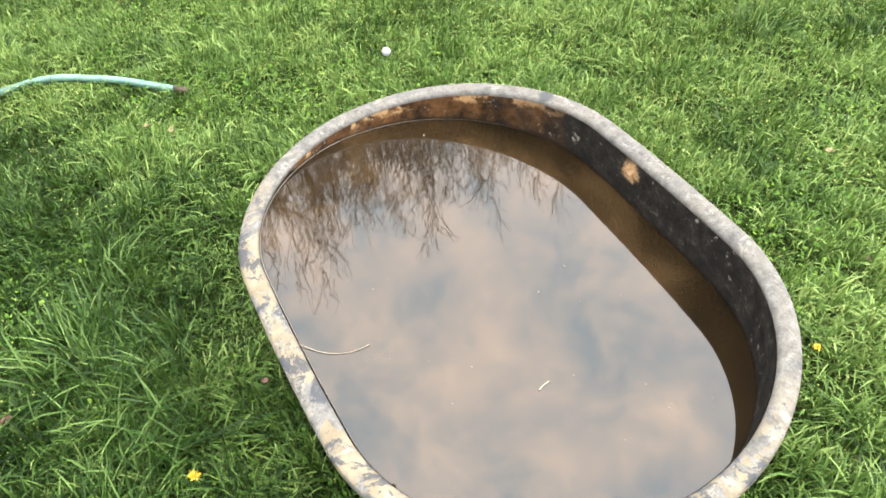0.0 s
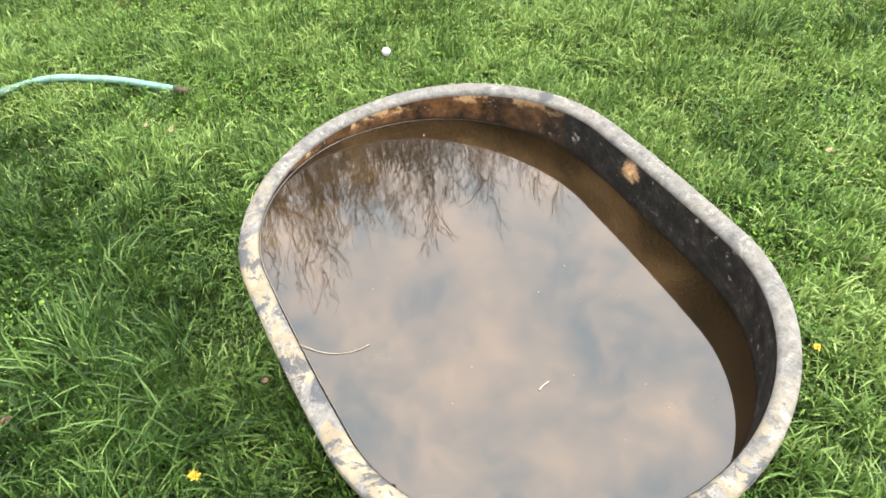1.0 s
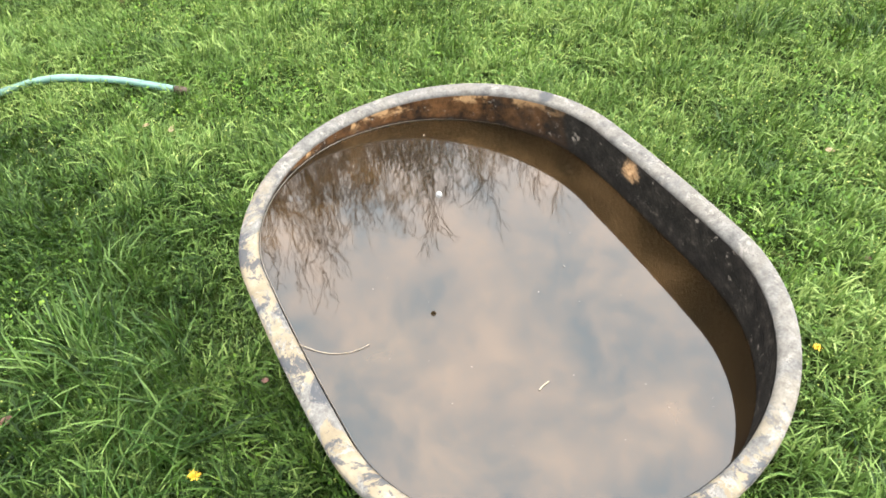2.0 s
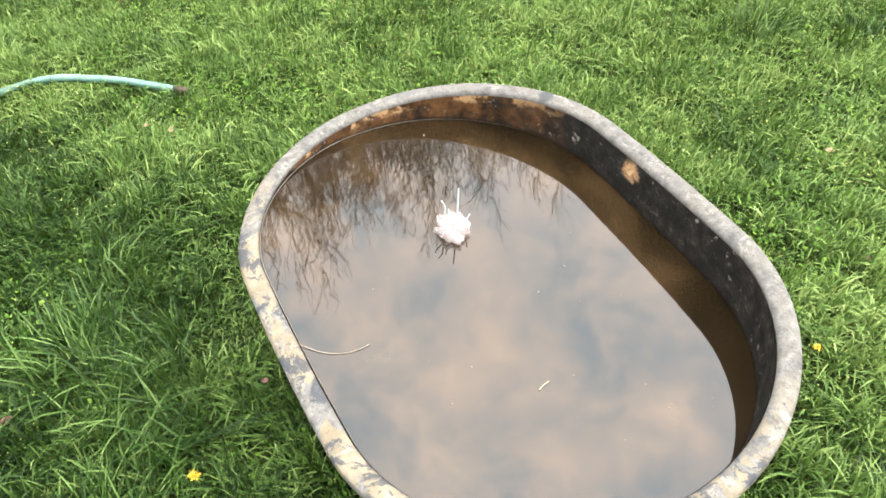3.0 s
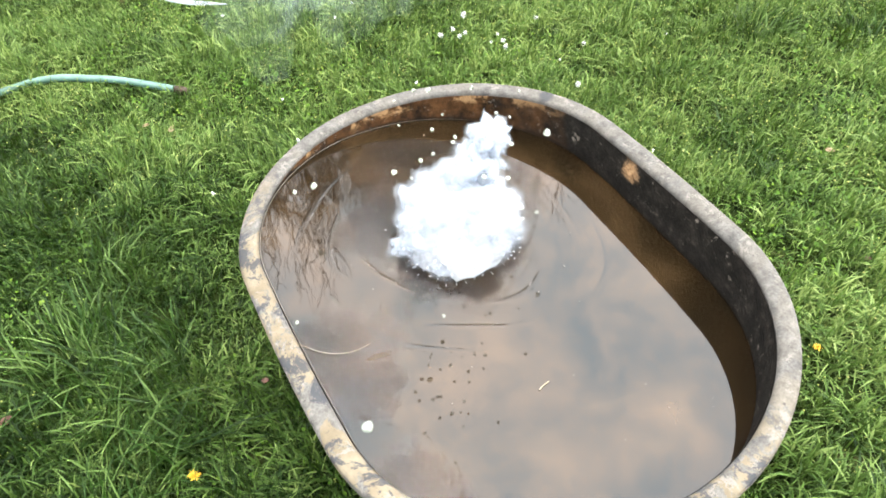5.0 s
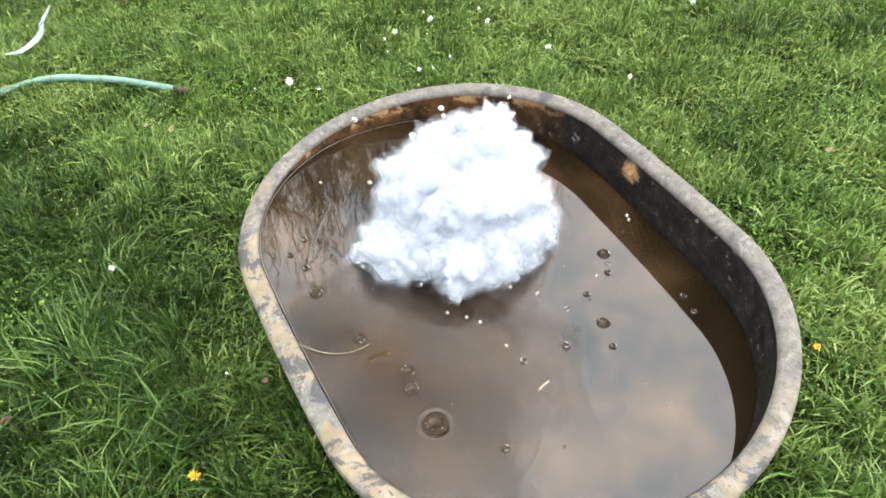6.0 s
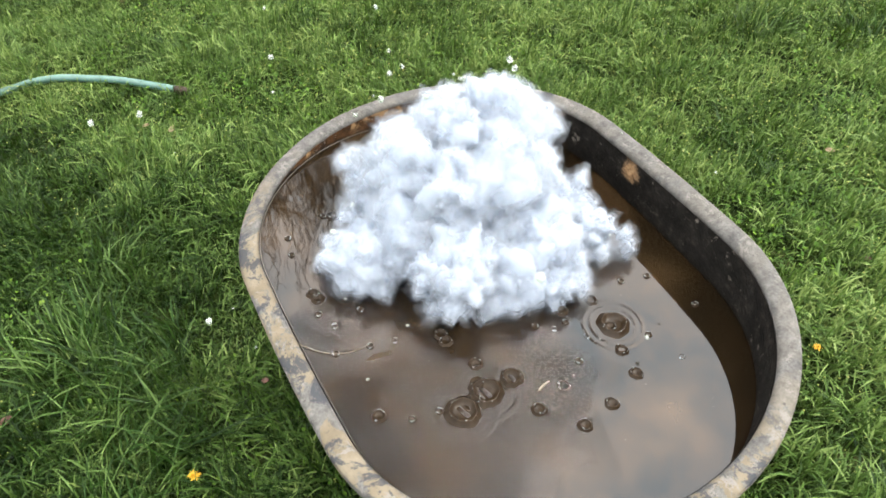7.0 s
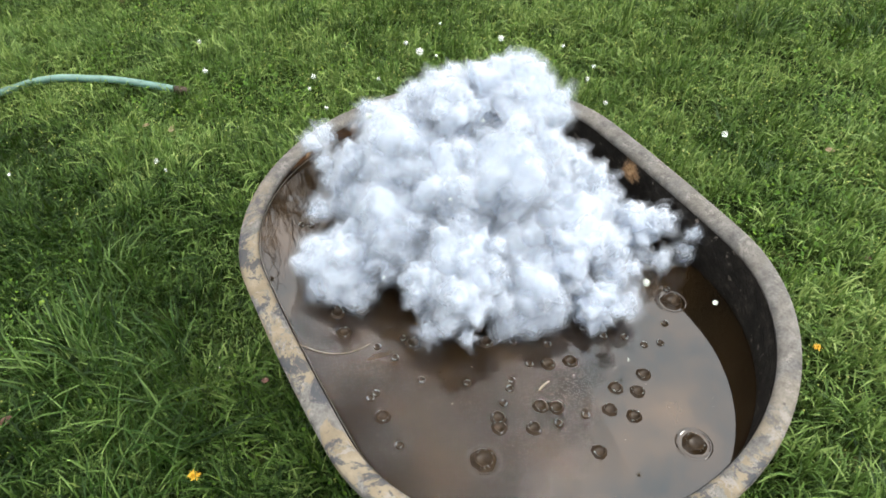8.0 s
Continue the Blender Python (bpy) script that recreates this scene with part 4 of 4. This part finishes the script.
def build_drops():
    """Single drops that fly, fall and go under."""
    g = random.Random(21)
    meshes = []
    for k in range(4):
        bm = bmesh.new()
        bmesh.ops.create_icosphere(bm, subdivisions=2, radius=1.0)
        off = Vector((k * 7.0, 3.0, 1.0))
        for q in bm.verts:
            q.co = q.co * (1 + 0.3 * noise.noise(q.co * 1.3 + off))
            q.co.z *= 0.85
            q.co *= (0.0030, 0.0045, 0.0064, 0.0085)[k]
        me = bpy.data.meshes.new("water_droplet")
        bm.to_mesh(me)
        bm.free()
        me.polygons.foreach_set("use_smooth", np.ones(len(me.polygons), bool))
        me.materials.append(M["drop"])
        meshes.append(me)
    for i in range(299):
        early, low, late = i < 70, 135 <= i < 245, i >= 245
        s = i / 70 if early else (i - 135) / 110 if low else (i - 70) / 65
        t0 = 3.28 + (0.9 * s if early else 3.6 * s)
        up = g.uniform(0.45, 1.25) if early else g.uniform(0.55, 1.65) if s < 0.75 else g.uniform(0.4, 1.0)
        a = g.uniform(0, 6.283)
        out = g.uniform(0.02, 0.30) if g.random() < 0.75 else g.uniform(0.3, 0.75)
        v = RIGHT * math.cos(a) * out + AWAY * math.sin(a) * out + Vector((0, 0, up))
        if low:
            t0 = 4.6 + 3.3 * s
            out = g.uniform(0.2, 0.55)
            v = RIGHT * math.cos(a) * out - AWAY * abs(math.sin(a)) * out + Vector((0, 0, g.uniform(0.2, 0.6)))
        if late:
            t0 = 5.3 + 2.2 * (i - 245) / 54
            out = g.uniform(0.1, 0.55)
            v = RIGHT * g.gauss(-0.12, 0.25) + AWAY * out + Vector((0, 0, g.uniform(0.55, 1.15)))
        k = g.choice((1, 2, 2, 3)) if late else 0 if low and g.random() < 0.6 else min(3, int(abs(g.gauss(0, 1.3))))
        ob = part("water_droplet", meshes[k])
        tagged(ob, "pale water droplet flying through the air", "droplet", "droplets thrown up by the blast")
        start = BLAST + Vector((g.gauss(0, 0.03), g.gauss(0, 0.03), 0))
        MOVES.append((ob, flight(start, v, 0.95, t0, lambda p: support_z(p) - 0.01, turn=(g.gauss(0, 1), g.gauss(0, 1), 0), hide=0.06)))


def build_haze():
    """Thin smoke that drifts up and away."""
    drift = ((3.5, 0.06), (3.65, 0.25), (3.8, 0.50), (4.0, 0.80), (4.3, 0.94), (4.5, 1.0), (4.7, 1.05))
    quick = ((3.32, 0.05), (3.45, 0.4), (3.6, 0.8), (3.8, 1.15), (4.0, 1.5), (4.3, 1.8), (4.7, 2.1))
    wisps = ((-0.27, 0.08, 0.52, drift), (-0.21, 0.06, 0.57, drift), (-0.32, 0.10, 0.56, drift), (-0.24, 0.10, 0.63, drift),
             (-0.05, 0.05, 0.62, quick), (0.02, 0.04, 0.70, quick), (-0.06, 0.06, 0.82, quick), (-0.02, 0.05, 1.0, quick))
    high = random.Random(77)
    for k, (dx, dy, up, path) in enumerate(wisps):
        fast = path is quick
        size = high.uniform(0.10, 0.15) if fast else (0.15, 0.18, 0.12)[k % 3]
        ob = part("haze", puff_mesh(300 + k, size, 4, lump=1.5, mats=("mist" if fast else "haze_veil",) * 3, scales=(0.55, 0.90, 1.25)))
        wait = 0.03 * (k - 4) if fast else 0.0
        tagged(ob, "thin drifting wisp of pale smoke", "smoke", "drifting wisps")
        e = RIGHT * dx + AWAY * dy
        hid = Matrix.Translation(BLAST - Vector((0, 0, 0.75 if fast else 0.30)))
        rows = [(0.0, hid), (round(path[0][0] + wait - 0.1, 2), hid)]
        rows += [(round(t + wait, 2), Matrix.Translation(BLAST + e * q + Vector((0, 0, up * q))) @ pose(0, 0, 0, 0, 0, 12 * t)) for t, q in path]
        last = rows[-1][1].translation
        gone = RIGHT * -0.35 + AWAY * 0.1 + Vector((0, 0, 0.35))
        if fast:
            gone = Vector((high.uniform(-0.3, 0.0), high.uniform(0.0, 0.2), 0.55))
        rows += [(t, Matrix.Translation(last + gone * (t - 4.7)) @ pose(0, 0, 0, 0, 0, 12 * t)) for t in (5.6, 6.2, 8.0)]
        MOVES.append((ob, rows))


def build_unseen_smoke():
    """Unseen smoke added high over the tank to dim the sky's reflection below."""
    g = random.Random(78)
    for k in range(6):
        ob = part("haze", puff_mesh(340 + k, g.uniform(0.50, 0.75), 3, lump=1.3, mats=("high_haze",) * 5, scales=(0.35, 0.62, 0.88, 1.15, 1.45)))
        tagged(ob, "thin grey smoke added high out of view to dim the water", "smoke", "high smoke of the blast")
        end = Vector((g.uniform(-1.3, 0.1), g.uniform(-0.35, 0.95), g.uniform(2.3, 3.0)))
        hid = Matrix.Translation(BLAST + AWAY * 5.0 - Vector((0, 0, 1.6)))
        far = Matrix.Translation(BLAST + AWAY * 5.0 + Vector((g.uniform(-0.5, 0.5), 0, 3.6)))
        rows = [(0.0, hid), (3.25, hid), (3.8, far)]
        for t, q in ((4.2, 0.05), (4.7, 0.15), (5.8, 0.80), (6.6, 0.95), (8.0, 1.0)):
            rows.append((t, Matrix.Translation(far.translation.lerp(end, q)) @ pose(0, 0, 0, 0, 0, 6 * t)))
        MOVES.append((ob, rows))


def jet_mesh(seed, h, r0, ragged):
    """A torn column of white water: a core, two veils and loose drops."""
    g = np.random.default_rng(seed)
    off = Vector(g.uniform(-40, 40, 3))
    V, F, slot, base = [], [], [], 0
    na, nz = 36, 44
    for k, wide in enumerate((0.62, 0.85, 1.15)):
        rings = []
        for j in range(nz):
            z = j / (nz - 1)
            row = []
            for i in range(na):
                t = 6.2832 * i / na
                d = Vector((math.cos(t), math.sin(t), z * h / r0 * 0.45))
                tear = noise.noise(d * 1.7 + off) + 0.7 * noise.noise(d * 4.1 + off) + 0.45 * noise.noise(d * 9.0 + off)
                r = r0 * wide * (1 - z) ** 0.55 * max(0.15, 1 + ragged * tear)
                row.append((r * math.cos(t) + 0.25 * r0 * z * noise.noise(Vector((z * 6, 0, 0)) + off), r * math.sin(t), z * h))
            rings.append(np.array(row))
        v, f = loft(rings)
        V.append(v)
        F.append(np.array([t for a, b, c, d in f for t in ((a, b, c), (a, c, d))]) + base)
        base += len(v)
        slot += [k] * len(F[-1])
    n = 520
    z, a = g.uniform(0.0, 1.1, n), g.uniform(0, 6.28, n)
    rad = max(r0, 0.024) * (0.6 + np.abs(g.normal(0, 0.8, n))) * (1.2 - 0.5 * z)
    size = g.uniform(0.0007, 0.0026, n) * (1 + 1.6 * (g.random(n) < 0.10))
    c = np.c_[rad * np.cos(a), rad * np.sin(a), z * h]
    oct_v = np.array(((1, 0, 0), (0, 1, 0), (-1, 0, 0), (0, -1, 0), (0, 0, 1), (0, 0, -1)), float)
    v = c[:, None] + oct_v[None] * np.stack([size, size, size * g.uniform(1, 2.6, n)], 1)[:, None]
    f = np.array([(0, 1, 4), (1, 2, 4), (2, 3, 4), (3, 0, 4), (1, 0, 5), (2, 1, 5), (3, 2, 5), (0, 3, 5)])
    V.append(v.reshape(-1, 3))
    F.append((f[None] + 6 * np.arange(n)[:, None, None]).reshape(-1, 3) + base)
    slot += [3] * len(F[-1])
    me = mesh_of("water_jet", np.vstack(V), np.vstack(F), None, True)
    for k in ("foam", "veil_b", "veil_c", "foam"):
        me.materials.append(M[k])
    me.polygons.foreach_set("material_index", np.array(slot, np.int32))
    return me


def build_jets():
    """The column of white water that stands on the mound and falls back."""
    table = ((201, 0.24, 0.086, 0.8, 0.0, ((3.22, -0.40), (3.30, 0.02), (3.45, 0.05), (3.7, 0.03), (3.95, 0.0), (4.2, -0.08), (4.5, -0.40))),
             (202, 0.34, 0.056, 1.1, 0.012, ((3.22, -0.50), (3.30, 0.00), (3.40, 0.10), (3.65, 0.10), (3.85, 0.02), (4.05, -0.14), (4.4, -0.50))),
             (203, 0.48, 0.030, 1.3, -0.012, ((3.24, -0.70), (3.34, 0.02), (3.45, 0.20), (3.6, 0.26), (3.75, 0.18), (3.95, -0.05), (4.2, -0.35), (4.6, -0.70))),
             (204, 0.36, 0.011, 2.2, 0.02, ((3.3, -0.60), (3.5, 0.10), (3.7, 0.36), (3.9, 0.42), (4.05, 0.36), (4.2, 0.20), (4.35, -0.10), (4.6, -0.60))))
    for seed, h, r0, ragged, dx, path in table:
        ob = part("water_jet", jet_mesh(seed, h, r0, ragged))
        tagged(ob, "torn column of white water standing on the foam mound", "spray", "spray of the blast")
        at = lambda z, t: pose(BLAST.x + RIGHT.x * dx, BLAST.y + RIGHT.y * dx, WATER_Z + z, 0, 0, 15 * t)
        rows = [(0.0, at(path[0][1], 0))] + [(t, at(z, t)) for t, z in path] + [(8.0, at(path[-1][1], 5))]
        MOVES.append((ob, rows))


def build_trail():
    """A thin curl of smoke behind a thrown spark."""
    path = smooth_path([RIGHT * 0.07 + Vector((0, 0, -0.012)), RIGHT * 0.03 + Vector((0, 0, -0.004)), RIGHT * -0.01 + AWAY * 0.01, RIGHT * -0.05 + Vector((0, 0, 0.022)), RIGHT * -0.075 + Vector((0, 0, 0.05))], 6)
    ob = part("smoke_trail", mesh_of("smoke_trail", *tube(path, [0.0012 + 0.0036 * math.sin(math.pi * i / (len(path) - 1)) for i in range(len(path))], 7), M["veil_a"], True))
    tagged(ob, "thin white curl of smoke trailing in the air", "smoke")
    hid = Matrix.Translation(BLAST - Vector((0, 0, 0.12)))
    spots = ((4.0, -0.30, 0.12, 0.40), (4.3, -0.34, 0.14, 0.50), (4.5, -0.40, 0.16, 0.50), (4.7, -0.46, 0.16, 0.52), (5.8, -0.75, -0.08, 0.50), (6.0, -0.81, -0.01, 0.50), (6.4, -1.3, 0.1, 0.62), (8.0, -2.2, 0.2, 0.9))
    MOVES.append((ob, [(0.0, hid), (3.8, hid)] + [(t, Matrix.Translation(BLAST + RIGHT * x + AWAY * y + Vector((0, 0, z))) @ Matrix.Rotation(radians(-65 * min(1, max(0, (t - 4.7) / 1.1))), 4, AWAY)) for t, x, y, z in spots]))


M["stirred"] = plain("stirred_water", (0.009, 0.0055, 0.0025), (0.016, 0.010, 0.0045), 60, 0.35, Specular_IOR_Level=0.14)


def build_pocks():
    """Craters with frothy lips where drops strike the water."""
    g = random.Random(33)
    spots = [(0.254, -0.159, 6.55, 3), (0.273, -0.221, 6.6, 3), (0.248, -0.096, 6.6, 2), (0.228, 0.173, 6.55, 3), (0.291, 0.147, 6.4, 1), (-0.134, -0.36, 5.6, 1), (0.183, -0.285, 5.7, 1), (0.271, -0.281, 5.8, 2),
             (0.204, 0.057, 6.3, 2), (0.379, -0.238, 7.55, 2), (0.53, 0.134, 7.6, 2), (0.462, -0.037, 7.5, 1), (0.233, 0.33, 7.5, 2), (0.40, -0.05, 7.05, 3), (0.31, -0.13, 7.1, 2), (0.35, -0.09, 7.1, 1), (0.43, 0.07, 7.2, 1)]
    for _ in range(230):
        a, q = g.uniform(-1.7, 1.7), g.uniform(0.30, 0.58)
        x, y = BLAST.x + q * math.cos(a - 0.55), BLAST.y + q * math.sin(a - 0.55)
        if bool(in_oblong(np.array(x), np.array(y), 0.10)):
            spots.append((x, y, 4.9 + 2.9 * g.random() ** 0.55, 0 if g.random() < 0.68 else 1))
    protos = []
    for q, (r, hgt) in enumerate(((0.006, 0.003), (0.011, 0.005), (0.017, 0.007), (0.026, 0.010))):
        n = 30
        wob = [1 + 0.04 * math.sin(3 * k * 6.2832 / n + q) + 0.03 * math.sin(7 * k * 6.2832 / n) for k in range(n)]
        ring = lambda s, z: np.array([(r * s * wob[k] * math.cos(6.2832 * k / n), r * s * wob[k] * math.sin(6.2832 * k / n), hgt * z * (0.7 + 0.3 * wob[k])) for k in range(n)])
        crater = new("splash_crater")
        v, f = loft([ring(0.0, -0.1), ring(0.55, -0.05), ring(0.82, 0.3), ring(0.95, 0.85), ring(1.0, 1.0), ring(1.07, 0.8), ring(1.18, 0.3), ring(1.4, -0.1)])
        part("bowl", mesh_of("bowl", v, f, M["stirred"], True), crater, "dark brown bowl of stirred water")
        if q >= 2:
            wave = lambda s, z: np.array([(r * s * math.cos(6.2832 * k / n), r * s * math.sin(6.2832 * k / n), 0.0004 * z) for k in range(n)])
            for s in (1.7, 2.3)[:q - 1]:
                part("ripple", mesh_of("ripple", *loft([wave(s, -1.2), wave(s + 0.12, 0.3), wave(s + 0.2, 0.6), wave(s + 0.28, 0.3), wave(s + 0.4, -1.2)]), M["water"], True), crater)
        bits_v, bits_f, base = [], [], 0
        for k in range(n):
            if math.sin(2 * 6.2832 * k / n + q) + g.gauss(0, 0.6) > 0.35:
                a, rr = 6.2832 * (k + g.random()) / n, r * wob[k] * g.uniform(0.97, 1.12)
                c = Vector((rr * math.cos(a), rr * math.sin(a), hgt * g.uniform(0.6, 1.1)))
                sz = 0.0004 + 0.0009 * g.random() ** 2 + 0.012 * r
                oct_v = [c + Vector(o) * sz for o in ((1.4, 0, 0), (0, 1.2, 0), (-1.4, 0, 0), (0, -1.2, 0), (0, 0, 1), (0, 0, -1))]
                bits_v += oct_v
                bits_f += [(i + base, j + base, m + base) for i, j, m in ((0, 1, 4), (1, 2, 4), (2, 3, 4), (3, 0, 4), (1, 0, 5), (2, 1, 5), (3, 2, 5), (0, 3, 5))]
                base += 6
        froth = part("froth", mesh_of("froth", bits_v, bits_f, M["spray"], True), crater, "white beads of froth on the lip")
        tagged(froth, kind="stuff")
        tagged(crater, "dark round crater with a frothy lip in the water", "splash crater", "craters on the water")
        protos.append([crater, False])
    for i, (x, y, t0, q) in enumerate(spots):
        m = lambda z: pose(x, y, WATER_Z + z, 0, 0, 40 * i)
        ob, used = protos[q]
        if used:
            ob = copy_thing(ob, m(-0.03))
        protos[q][1] = True
        rows = [(0.0, m(-0.03)), (round(t0, 2), m(-0.03)), (round(t0 + 0.15, 2), m(0.0012)), (round(t0 + 0.65, 2), m(0.0006)), (round(t0 + 0.75, 2), m(-0.03))]
        rows = [r for r in rows if r[0] < 7.95]
        rows.append((8.0, m(-0.03) if len(rows) == 5 else m(0.0008)))
        MOVES.append((ob, rows))


build_smoke()
build_mound()
build_ripples()
build_ball()
build_splash()
build_spray()
build_drops()
build_haze()
build_unseen_smoke()
build_jets()
build_trail()
build_pocks()


def motions():
    for thing, rows in MOVES:
        walk(thing, rows)


motions()
